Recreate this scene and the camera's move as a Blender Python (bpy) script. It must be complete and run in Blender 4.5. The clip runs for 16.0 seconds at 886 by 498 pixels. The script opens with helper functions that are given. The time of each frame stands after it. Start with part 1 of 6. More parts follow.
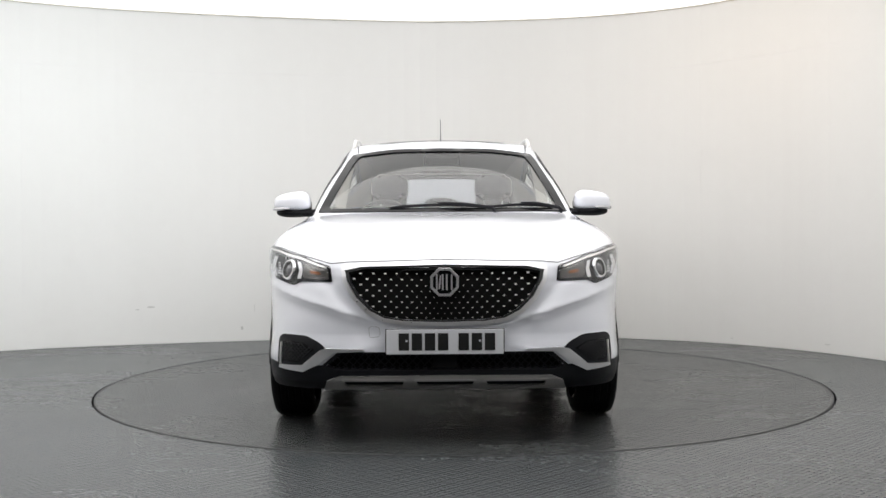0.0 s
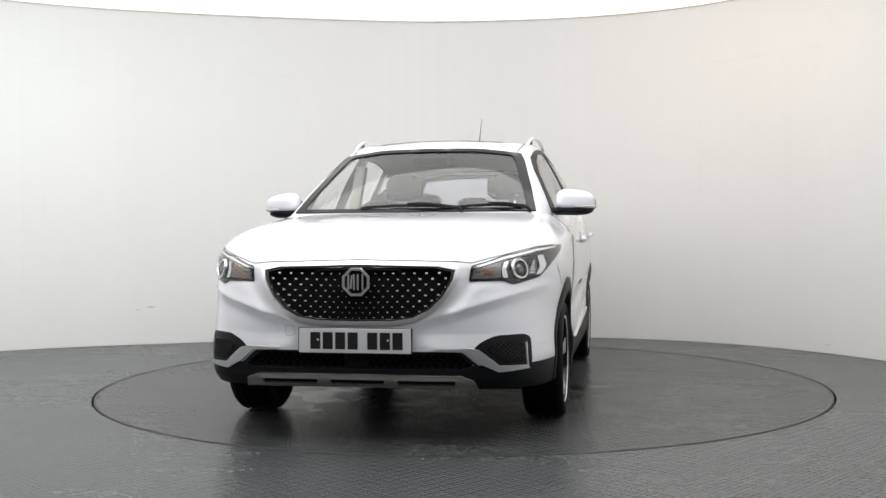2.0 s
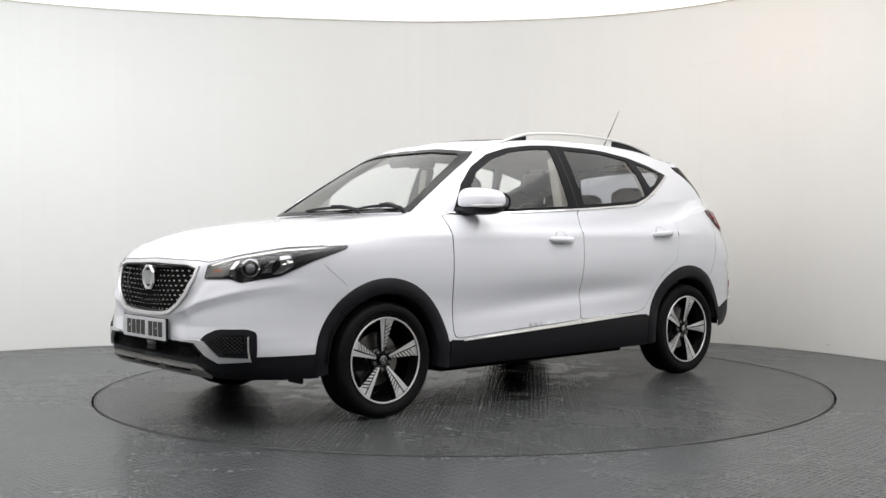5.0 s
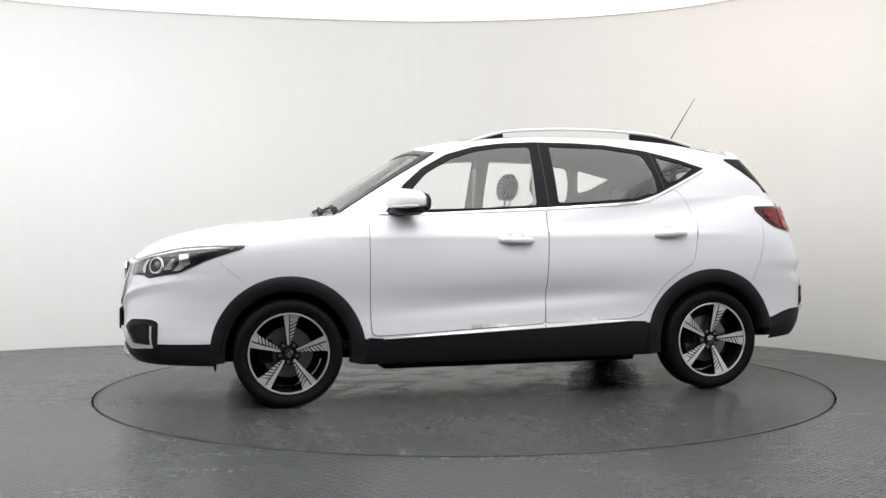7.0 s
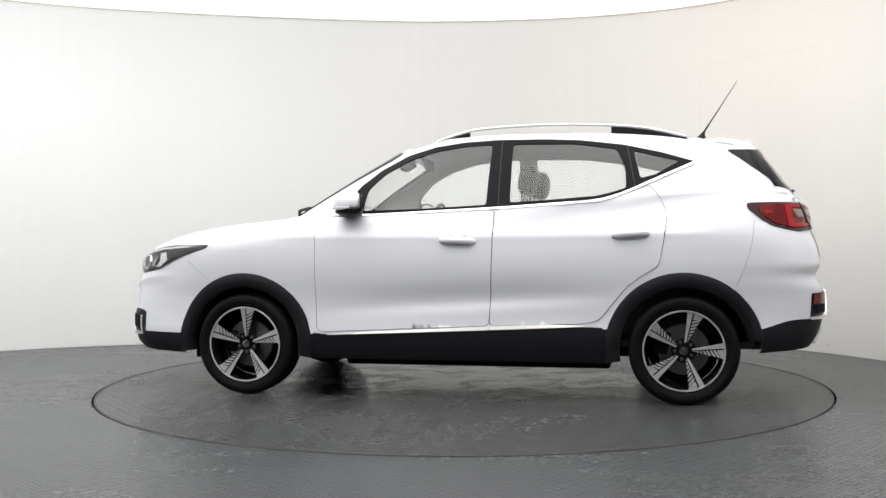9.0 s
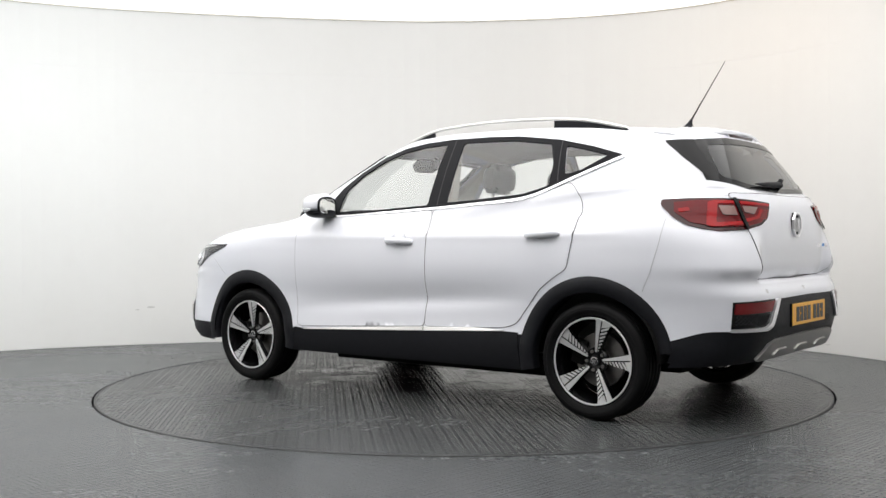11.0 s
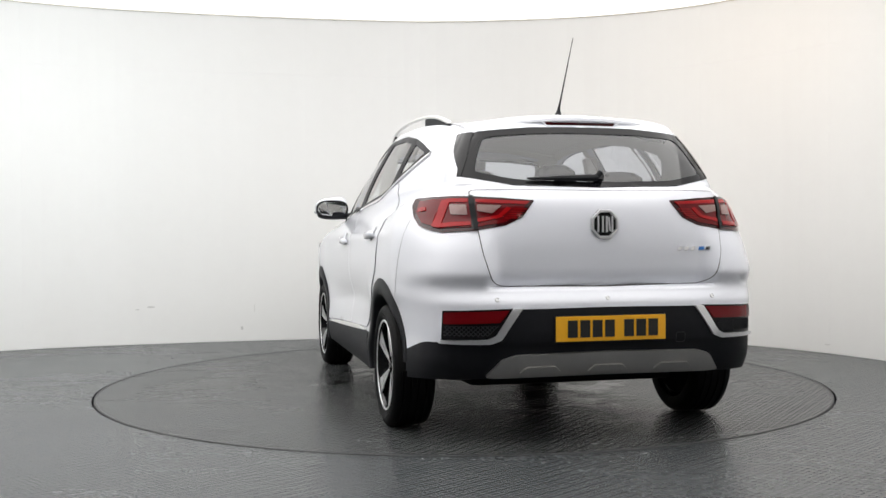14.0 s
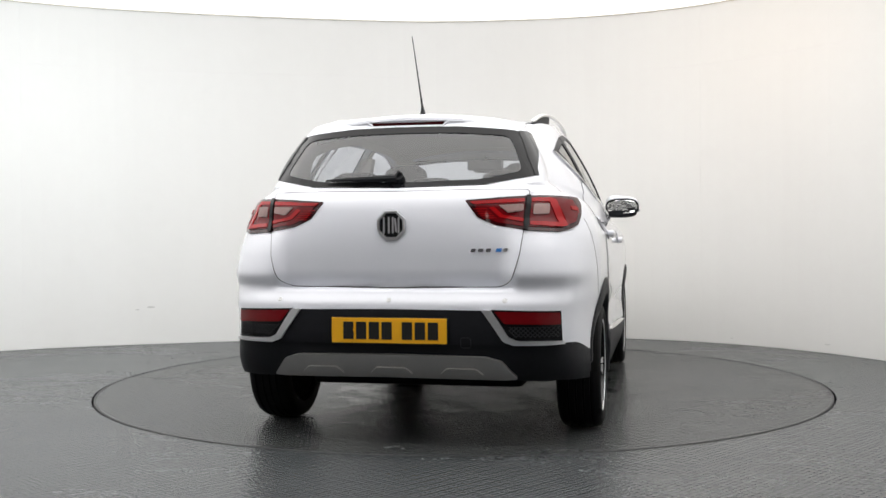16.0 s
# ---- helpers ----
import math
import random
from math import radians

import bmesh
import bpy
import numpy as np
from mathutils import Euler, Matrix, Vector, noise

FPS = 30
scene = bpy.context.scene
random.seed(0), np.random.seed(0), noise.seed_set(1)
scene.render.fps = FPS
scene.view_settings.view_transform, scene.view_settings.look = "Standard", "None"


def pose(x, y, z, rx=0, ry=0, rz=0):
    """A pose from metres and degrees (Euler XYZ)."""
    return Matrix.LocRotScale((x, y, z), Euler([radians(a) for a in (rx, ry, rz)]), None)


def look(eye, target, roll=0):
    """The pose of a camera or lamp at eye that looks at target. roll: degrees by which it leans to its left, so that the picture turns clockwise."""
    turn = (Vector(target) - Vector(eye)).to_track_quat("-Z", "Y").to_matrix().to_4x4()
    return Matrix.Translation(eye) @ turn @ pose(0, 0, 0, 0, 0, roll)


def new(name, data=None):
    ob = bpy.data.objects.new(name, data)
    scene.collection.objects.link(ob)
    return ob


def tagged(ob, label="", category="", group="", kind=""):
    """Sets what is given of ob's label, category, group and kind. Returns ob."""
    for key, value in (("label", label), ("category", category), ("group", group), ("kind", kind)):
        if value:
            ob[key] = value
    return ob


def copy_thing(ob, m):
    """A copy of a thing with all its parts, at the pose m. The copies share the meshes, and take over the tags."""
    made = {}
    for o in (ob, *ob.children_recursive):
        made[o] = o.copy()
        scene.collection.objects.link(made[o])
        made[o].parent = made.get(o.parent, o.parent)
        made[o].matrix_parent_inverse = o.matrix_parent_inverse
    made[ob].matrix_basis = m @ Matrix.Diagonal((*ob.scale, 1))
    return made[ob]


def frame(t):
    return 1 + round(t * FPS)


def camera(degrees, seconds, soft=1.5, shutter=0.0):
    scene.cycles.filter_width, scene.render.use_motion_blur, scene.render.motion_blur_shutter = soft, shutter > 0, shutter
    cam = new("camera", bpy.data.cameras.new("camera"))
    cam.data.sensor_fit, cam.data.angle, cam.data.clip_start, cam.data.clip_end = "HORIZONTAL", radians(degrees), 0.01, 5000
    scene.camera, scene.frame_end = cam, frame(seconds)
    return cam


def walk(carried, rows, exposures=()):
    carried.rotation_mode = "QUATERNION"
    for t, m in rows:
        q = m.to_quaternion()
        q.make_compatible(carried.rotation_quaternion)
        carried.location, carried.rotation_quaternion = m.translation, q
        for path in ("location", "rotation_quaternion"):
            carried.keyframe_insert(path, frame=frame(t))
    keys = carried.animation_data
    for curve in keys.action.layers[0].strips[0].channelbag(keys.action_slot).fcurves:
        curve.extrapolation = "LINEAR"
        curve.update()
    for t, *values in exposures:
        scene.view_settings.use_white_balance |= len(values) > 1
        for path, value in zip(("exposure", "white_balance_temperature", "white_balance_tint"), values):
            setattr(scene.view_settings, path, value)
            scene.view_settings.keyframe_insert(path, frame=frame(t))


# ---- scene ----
# camera: on a stand, still through the whole shot
cam = camera(47.23, 16.0)
EYE = pose(-0.1144, -6.591, 0.9411, 90 - 0.6955, 0.3555, 0)
scene.view_settings.exposure = 0.0
walk(cam, [(0.0, EYE), (16.0, EYE)], exposures=[(0.0, -0.05), (4.5, -0.05), (7.0, 0.05), (16.0, 0.05)])

# ---------------------------------------------------------------- world and lamps
world = bpy.data.worlds.new("studio_world")
scene.world = world
world.use_nodes = True
world.node_tree.nodes["Background"].inputs["Color"].default_value = (0.8, 0.85, 1.0, 1)
world.node_tree.nodes["Background"].inputs["Strength"].default_value = 0.02
CEIL_Z = 2.96
CEIL_GLOW = 1.42
FILL_GLOW = 3.05
LIGHT_END = -5.6


def ceiling_spot(name, x, y, z, tx, ty, tz, power, colour, size, spread):
    data = bpy.data.lights.new(name, "AREA")
    data.energy, data.color, data.size, data.shape, data.spread = power, colour, size, "DISK", radians(spread)
    ob = new(name, data)
    ob.matrix_basis = look((x, y, z), (tx, ty, tz))
    return ob


ceiling_spot("wash_lamp_cool", -3.0, -0.4, 2.86, -3.5, 2.3, 1.3, 27, (0.80, 0.93, 1.0), 0.9, 150)
ceiling_spot("wash_lamp_warm", 1.7, 0.7, 2.88, 2.5, 2.2, 2.5, 5, (1.0, 0.74, 0.50), 0.8, 150)

# ---------------------------------------------------------------- materials


class Nodes:
    """A small builder for node materials."""

    def __init__(self, name, **values):
        self.mat = bpy.data.materials.new(name)
        self.mat.use_nodes = True
        self.tree = self.mat.node_tree
        self.bsdf = self.tree.nodes["Principled BSDF"]
        for key, value in values.items():
            self.bsdf.inputs[key.replace("_", " ")].default_value = value
        self.coords = self.tree.nodes.new("ShaderNodeTexCoord").outputs["Object"]

    def add(self, kind, **values):
        node = self.tree.nodes.new(kind)
        for key, value in values.items():
            node.inputs[key.replace("_", " ")].default_value = value
        return node

    def link(self, a, b):
        self.tree.links.new(a, b)

    def noise(self, scale, detail=4.0, rough=0.55, vector=None, stretch=None):
        n = self.add("ShaderNodeTexNoise", Scale=scale, Detail=detail, Roughness=rough)
        src = vector or self.coords
        if stretch:
            m = self.add("ShaderNodeMapping")
            m.inputs["Scale"].default_value = stretch
            self.link(src, m.inputs["Vector"])
            src = m.outputs["Vector"]
        self.link(src, n.inputs["Vector"])
        return n.outputs["Fac"]

    def ramp(self, fac, stops):
        r = self.add("ShaderNodeValToRGB")
        while len(r.color_ramp.elements) < len(stops):
            r.color_ramp.elements.new(0.5)
        for e, (p, c) in zip(r.color_ramp.elements, stops):
            e.position, e.color = p, (*c, 1) if isinstance(c, tuple) else (c, c, c, 1)
        self.link(fac, r.inputs["Fac"])
        return r.outputs["Color"]

    def math(self, op, a, b=0.0, clamp=False):
        m = self.tree.nodes.new("ShaderNodeMath")
        m.operation, m.use_clamp = op, clamp
        for i, v in enumerate((a, b)):
            if isinstance(v, (int, float)):
                m.inputs[i].default_value = v
            else:
                self.link(v, m.inputs[i])
        return m.outputs[0]

    def mix(self, fac, a, b):
        m = self.tree.nodes.new("ShaderNodeMix")
        m.data_type = "RGBA"
        for i, v in ((0, fac), (6, a), (7, b)):
            if isinstance(v, (int, float)):
                m.inputs[i].default_value = v
            elif isinstance(v, tuple):
                m.inputs[i].default_value = (*v, 1)
            else:
                self.link(v, m.inputs[i])
        return m.outputs[2]

    def bump(self, height, strength, distance):
        b = self.add("ShaderNodeBump", Strength=strength, Distance=distance)
        self.link(height, b.inputs["Height"])
        self.link(b.outputs["Normal"], self.bsdf.inputs["Normal"])
        return b

    def set(self, key, socket):
        self.link(socket, self.bsdf.inputs[key])


def plain(name, colour, rough=0.5, metal=0.0, coat=0.0, grain=0.06, scale=60.0, bump=0.0, **more):
    """A surface with fine mottling of its colour and gloss, and an optional grain."""
    n = Nodes(name, Metallic=metal, Coat_Weight=coat, Coat_Roughness=0.03, **more)
    f = n.noise(scale, 5.0)
    g = n.noise(scale * 0.11, 3.0)
    both = n.math("ADD", n.math("MULTIPLY", f, 0.5), n.math("MULTIPLY", g, 0.5))
    lo = tuple(max(0.0, c * (1 - grain)) for c in colour)
    hi = tuple(min(1.0, c * (1 + grain)) for c in colour)
    n.set("Base Color", n.ramp(both, ((0.3, lo), (0.7, hi))))
    n.set("Roughness", n.ramp(both, ((0.3, max(0.0, rough * 0.88)), (0.7, min(1.0, rough * 1.12)))))
    if bump:
        n.bump(f, bump, 0.002)
    return n.mat


def glass(name, tint, rough=0.0, sheen=0.80):
    """Thin tinted glazing: see-through with a mirror sheen."""
    n = Nodes(name)
    t = n.tree
    out = t.nodes["Material Output"]
    clear_node = n.add("ShaderNodeBsdfTransparent")
    clear_node.inputs["Color"].default_value = (*tint, 1)
    gloss = n.add("ShaderNodeBsdfGlossy", Roughness=rough)
    gloss.inputs["Color"].default_value = (1, 1, 1, 1)
    lw = n.add("ShaderNodeLayerWeight", Blend=0.5)
    fr = n.math("ADD", 0.045 + 0.03 * sheen, n.math("MULTIPLY", n.math("POWER", lw.outputs["Facing"], 4.0), sheen))
    mx = n.add("ShaderNodeMixShader")
    n.link(fr, mx.inputs[0])
    n.link(clear_node.outputs[0], mx.inputs[1])
    n.link(gloss.outputs[0], mx.inputs[2])
    n.link(mx.outputs[0], out.inputs["Surface"])
    return n.mat


def lamp_surface(name, colour, strength):
    n = Nodes(name)
    e = n.add("ShaderNodeEmission", Strength=strength)
    e.inputs["Color"].default_value = (*colour, 1)
    n.link(e.outputs[0], n.tree.nodes["Material Output"].inputs["Surface"])
    return n.mat


def wall_paint():
    n = Nodes("white_wall_paint", Roughness=0.55, Specular_IOR_Level=0.3)
    a = n.noise(0.5, 4.0)
    b = n.noise(9.0, 5.0)
    c = n.noise(2.2, 3.0, stretch=(1.0, 1.0, 0.12))
    s = n.math("ADD", n.math("MULTIPLY", a, 0.5), n.math("ADD", n.math("MULTIPLY", b, 0.2), n.math("MULTIPLY", c, 0.3)))
    n.set("Base Color", n.ramp(s, ((0.3, (0.80, 0.79, 0.77)), (0.7, (0.84, 0.833, 0.815)))))
    n.bump(n.noise(160.0, 4.0), 0.08, 0.001)
    return n.mat


def tread_floor(name, wet):
    """Grey-painted tread plate: raised lozenges in alternating directions, scuffs, and water where wet."""
    n = Nodes(name, Specular_IOR_Level=0.16 if wet else 0.30)
    sep = n.add("ShaderNodeSeparateXYZ")
    n.link(n.coords, sep.inputs[0])
    x, y = sep.outputs[0], sep.outputs[1]
    k = 1 / 0.025

    def lozenge(u, w, off):
        uu = n.math("SUBTRACT", n.math("FRACT", n.math("ADD", n.math("MULTIPLY", u, k * 0.5), off)), 0.5)
        ww = n.math("SUBTRACT", n.math("FRACT", n.math("ADD", n.math("MULTIPLY", w, k), off)), 0.5)
        d = n.math("ADD", n.math("POWER", n.math("ABSOLUTE", n.math("MULTIPLY", uu, 2.4)), 2.0),
                   n.math("POWER", n.math("ABSOLUTE", n.math("MULTIPLY", ww, 4.2)), 2.0))
        return n.math("SUBTRACT", 1.0, d, clamp=True)

    u = n.math("MULTIPLY", n.math("ADD", x, y), 0.7071)
    w = n.math("MULTIPLY", n.math("SUBTRACT", x, y), 0.7071)
    relief = n.math("MAXIMUM", lozenge(u, w, 0.0), lozenge(w, u, 0.5))
    big = n.noise(0.9, 5.0, 0.6)
    fine = n.noise(26.0, 6.0, 0.65)
    streak = n.noise(3.0, 4.0, 0.6, stretch=(0.35, 2.2, 1.0))
    tone = n.math("ADD", n.math("MULTIPLY", big, 0.45), n.math("ADD", n.math("MULTIPLY", fine, 0.25), n.math("MULTIPLY", streak, 0.3)))
    base = n.ramp(tone, ((0.33, (0.033, 0.036, 0.039)), (0.55, (0.054, 0.057, 0.058)), (0.72, (0.090, 0.088, 0.083))))
    if not wet:
        base = n.ramp(tone, ((0.33, (0.039, 0.045, 0.050)), (0.55, (0.060, 0.065, 0.069)), (0.72, (0.092, 0.092, 0.088))))
    worn = n.mix(n.math("MULTIPLY", relief, 0.45), base, (0.105, 0.110, 0.111))
    rough = n.ramp(tone, ((0.3, 0.20), (0.7, 0.32)))
    strength = 1.0
    if wet:
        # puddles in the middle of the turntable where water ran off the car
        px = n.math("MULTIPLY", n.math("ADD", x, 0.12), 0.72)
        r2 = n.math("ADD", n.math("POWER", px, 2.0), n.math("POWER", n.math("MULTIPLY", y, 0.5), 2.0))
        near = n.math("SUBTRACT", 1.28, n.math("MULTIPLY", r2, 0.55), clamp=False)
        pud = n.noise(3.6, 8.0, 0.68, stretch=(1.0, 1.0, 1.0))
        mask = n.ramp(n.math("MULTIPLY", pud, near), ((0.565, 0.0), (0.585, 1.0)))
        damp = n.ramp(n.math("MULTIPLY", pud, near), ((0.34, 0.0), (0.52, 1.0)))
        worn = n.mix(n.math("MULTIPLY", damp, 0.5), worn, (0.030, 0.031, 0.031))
        # pale dried water marks beside the puddles
        chalk = n.ramp(n.noise(4.4, 7.0, 0.7, stretch=(1.0, 1.3, 1.0)), ((0.585, 0.0), (0.62, 1.0)))
        worn = n.mix(n.math("MULTIPLY", n.math("MULTIPLY", chalk, damp), 0.55), worn, (0.17, 0.168, 0.16))
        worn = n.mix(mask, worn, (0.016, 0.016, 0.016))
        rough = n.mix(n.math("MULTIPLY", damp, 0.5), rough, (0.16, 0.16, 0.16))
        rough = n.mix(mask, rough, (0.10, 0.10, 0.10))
        relief = n.math("MULTIPLY", relief, n.math("SUBTRACT", 1.0, n.math("MULTIPLY", mask, 0.75)))
        strength = 1.0
    n.set("Base Color", worn)
    n.set("Roughness", rough)
    n.bump(n.math("ADD", relief, n.math("MULTIPLY", fine, 0.12)), strength, 0.0042)
    return n.mat


def car_paint():
    n = Nodes("white_pearl_paint", Coat_Weight=1.0, Coat_Roughness=0.015, Coat_IOR=1.5, Roughness=0.42, Specular_IOR_Level=0.45)
    f = n.noise(900.0, 2.0)
    n.set("Base Color", n.ramp(f, ((0.3, (0.690, 0.702, 0.762)), (0.7, (0.745, 0.757, 0.810)))))
    return n.mat


WALL = wall_paint()
FLOOR = tread_floor("grey_tread_plate", False)
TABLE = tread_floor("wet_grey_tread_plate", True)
GLOW = lamp_surface("stretched_light_ceiling", (1.0, 0.99, 0.975), CEIL_GLOW)
FILL_PANEL = lamp_surface("ceiling_fill_glow", (1.0, 0.985, 0.965), FILL_GLOW)
STRIP = lamp_surface("strip_light_tube", (1.0, 0.97, 0.92), 14.0)
PAINT = car_paint()
BAY = plain("grey_bay_paint", (0.13, 0.13, 0.135), 0.8, grain=0.15, scale=8)
BLACK = plain("textured_black_plastic", (0.0085, 0.009, 0.0115), 0.5, grain=0.25, scale=300, bump=0.25, Specular_IOR_Level=0.18)
GLOSSBLACK = plain("gloss_black_trim", (0.008, 0.008, 0.009), 0.10, coat=0.04, Specular_IOR_Level=0.16)
PILLAR = plain("satin_black_film", (0.012, 0.012, 0.014), 0.34, Specular_IOR_Level=0.06)
RUBBER = plain("tyre_rubber", (0.0055, 0.0055, 0.006), 0.60, grain=0.3, scale=120, bump=0.2, Specular_IOR_Level=0.12)
CHROME = plain("chrome", (0.86, 0.86, 0.88), 0.07, metal=1.0, grain=0.02)
SATIN = plain("satin_silver", (0.42, 0.41, 0.40), 0.34, metal=0.75, grain=0.05)
ALLOY = plain("machined_alloy", (0.74, 0.74, 0.75), 0.38, metal=0.75, grain=0.05, scale=200)
WHEELBLACK = plain("gloss_black_alloy", (0.008, 0.008, 0.009), 0.16, coat=0.2, Specular_IOR_Level=0.3)
SEAM = plain("panel_gap_black", (0.03, 0.03, 0.032), 0.7)
SCUFF = plain("grey_scuff", (0.64, 0.63, 0.61), 0.6, grain=0.3, scale=40)
EDGE_SHADE = plain("beige_edge_shade", (0.66, 0.62, 0.54), 0.6, grain=0.12, scale=20)
HAIR = plain("joint_and_shade_grey", (0.30, 0.30, 0.31), 0.7)
INTERIOR = plain("charcoal_cabin_trim", (0.035, 0.035, 0.037), 0.65, grain=0.2, scale=150, bump=0.2)
LINING = plain("grey_headlining", (0.58, 0.55, 0.50), 0.9, grain=0.08, scale=200, bump=0.2)
FABRIC = plain("black_seat_leatherette", (0.028, 0.028, 0.031), 0.5, grain=0.2, scale=180, bump=0.3)
STEEL_DARK = plain("dark_edge_steel", (0.055, 0.056, 0.058), 0.4, metal=0.4, grain=0.2, scale=30)
STEEL = plain("brake_steel", (0.20, 0.19, 0.185), 0.35, metal=0.9, grain=0.15, scale=80)
DARKGREY = plain("underbody_black", (0.006, 0.006, 0.006), 0.85, Specular_IOR_Level=0.1)
GLASS = glass("tinted_side_glass", (0.93, 0.95, 0.945))
REARGLASS = glass("tinted_rear_glass", (0.52, 0.54, 0.60))
LAMPTUB = plain("dark_chromed_lamp_tub", (0.045, 0.045, 0.049), 0.16, metal=0.9, grain=0.1)
CLEAR = glass("clear_lamp_lens", (0.95, 0.95, 0.96), sheen=0.35)
REDLENS = plain("red_lamp_lens", (0.120, 0.002, 0.004), 0.12, coat=0.1, grain=0.12, scale=90, Specular_IOR_Level=0.2)
REDBRIGHT = plain("bright_red_lamp_strip", (0.30, 0.005, 0.007), 0.12, coat=0.1, grain=0.08, Specular_IOR_Level=0.2)
DARKRED = plain("dark_red_lens", (0.032, 0.003, 0.004), 0.10, coat=0.15, Specular_IOR_Level=0.3)
REVERSE = plain("clear_reverse_lens", (0.24, 0.14, 0.13), 0.15, coat=0.3, grain=0.15, scale=70)
YELLOW = plain("yellow_reflective_plate", (0.80, 0.40, 0.015), 0.35, grain=0.03)
WHITEPLATE = plain("white_reflective_plate", (0.62, 0.63, 0.66), 0.35, grain=0.03)
INK = plain("black_plate_ink", (0.01, 0.01, 0.01), 0.4)
AMBER = plain("amber_reflector", (0.30, 0.10, 0.03), 0.2, coat=1.0)
BRIGHTBADGE = plain("brushed_bright_badge", (0.80, 0.80, 0.82), 0.30, metal=0.85, grain=0.03)
MIRROR = plain("mirror_silver", (0.9, 0.9, 0.9), 0.02, metal=1.0, grain=0.0)
CLEAR_SOLID = plain("clear_moulded_lens", (0.10, 0.10, 0.11), 0.08, coat=1.0, grain=0.1)
PALELENS = plain("pale_clear_lens", (0.50, 0.50, 0.52), 0.10, coat=1.0, grain=0.15, scale=90)
SATIN_LIGHT = plain("pale_satin_silver", (0.72, 0.71, 0.69), 0.32, metal=0.55, grain=0.04)
PAINT_GREY = plain("white_sensor_paint", (0.62, 0.62, 0.63), 0.3, coat=0.5)
GRILLEBLACK = plain("moulded_grille_black", (0.010, 0.010, 0.011), 0.35, grain=0.1)
BLUE = plain("blue_badge", (0.05, 0.20, 0.55), 0.25, coat=0.5)

# ---------------------------------------------------------------- building helpers


def mesh_object(name, bm, material, parent=None, label="", smooth=True, angle=35):
    bmesh.ops.recalc_face_normals(bm, faces=bm.faces)
    me = bpy.data.meshes.new(name)
    bm.to_mesh(me)
    bm.free()
    if smooth:
        me.shade_smooth()
        me.set_sharp_from_angle(angle=radians(angle))
    for m in material if isinstance(material, (list, tuple)) else [material]:
        me.materials.append(m)
    ob = new(name, me)
    if parent:
        ob.parent = parent
    if label:
        ob["label"] = label
    return ob


def part(name, bm, material, parent, label="", smooth=True, angle=35):
    return mesh_object(name, bm, material, parent, label, smooth, angle)


def box(bm, x0, x1, y0, y1, z0, z1, bevel=0.0, m=None):
    r = bmesh.ops.create_cube(bm, size=1.0)
    vs = r["verts"]
    for v in vs:
        v.co = Vector((x0 + (v.co.x + 0.5) * (x1 - x0), y0 + (v.co.y + 0.5) * (y1 - y0), z0 + (v.co.z + 0.5) * (z1 - z0)))
    if bevel:
        es = list({e for v in vs for e in v.link_edges})
        r2 = bmesh.ops.bevel(bm, geom=es, offset=bevel, segments=2, affect="EDGES", profile=0.6)
        vs = list({v for f in r2["faces"] for v in f.verts} | {v for v in vs if v.is_valid})
    if m is not None:
        bmesh.ops.transform(bm, matrix=m, verts=vs)
    return vs


def revolve(bm, profile, segments=64, axis="x", centre=(0, 0, 0), closed=False):
    """Sweeps (radius, along) pairs round an axis through centre."""
    rings = []
    for i in range(segments):
        a = 2 * math.pi * i / segments
        ring = []
        for r, h in profile:
            p = (h, r * math.cos(a), r * math.sin(a)) if axis == "x" else (r * math.cos(a), r * math.sin(a), h) if axis == "z" else (r * math.cos(a), h, r * math.sin(a))
            ring.append(bm.verts.new(Vector(p) + Vector(centre)))
        rings.append(ring)
    n = len(profile)
    for i in range(segments):
        a, b = rings[i], rings[(i + 1) % segments]
        for j in range(n if closed else n - 1):
            k = (j + 1) % n
            bm.faces.new((a[j], a[k], b[k], b[j]))


def tube(bm, points, radius, sides=8, caps=True, flat=1.0):
    """A round bar along points; radius may be one number or one for each point."""
    pts = [Vector(p) for p in points]
    rs = radius if isinstance(radius, (list, tuple)) else [radius] * len(pts)
    rings = []
    up0 = None
    for i, p in enumerate(pts):
        d = (pts[min(i + 1, len(pts) - 1)] - pts[max(i - 1, 0)]).normalized()
        ref = Vector((0, 0, 1)) if abs(d.z) < 0.9 else Vector((1, 0, 0))
        if up0 is not None:
            ref = up0
        side = d.cross(ref).normalized()
        up = side.cross(d).normalized()
        up0 = up
        rings.append([bm.verts.new(p + rs[i] * (math.cos(2 * math.pi * k / sides) * side + flat * math.sin(2 * math.pi * k / sides) * up)) for k in range(sides)])
    for a, b in zip(rings, rings[1:]):
        for k in range(sides):
            bm.faces.new((a[k], a[(k + 1) % sides], b[(k + 1) % sides], b[k]))
    if caps:
        bm.faces.new(rings[0])
        bm.faces.new(rings[-1])


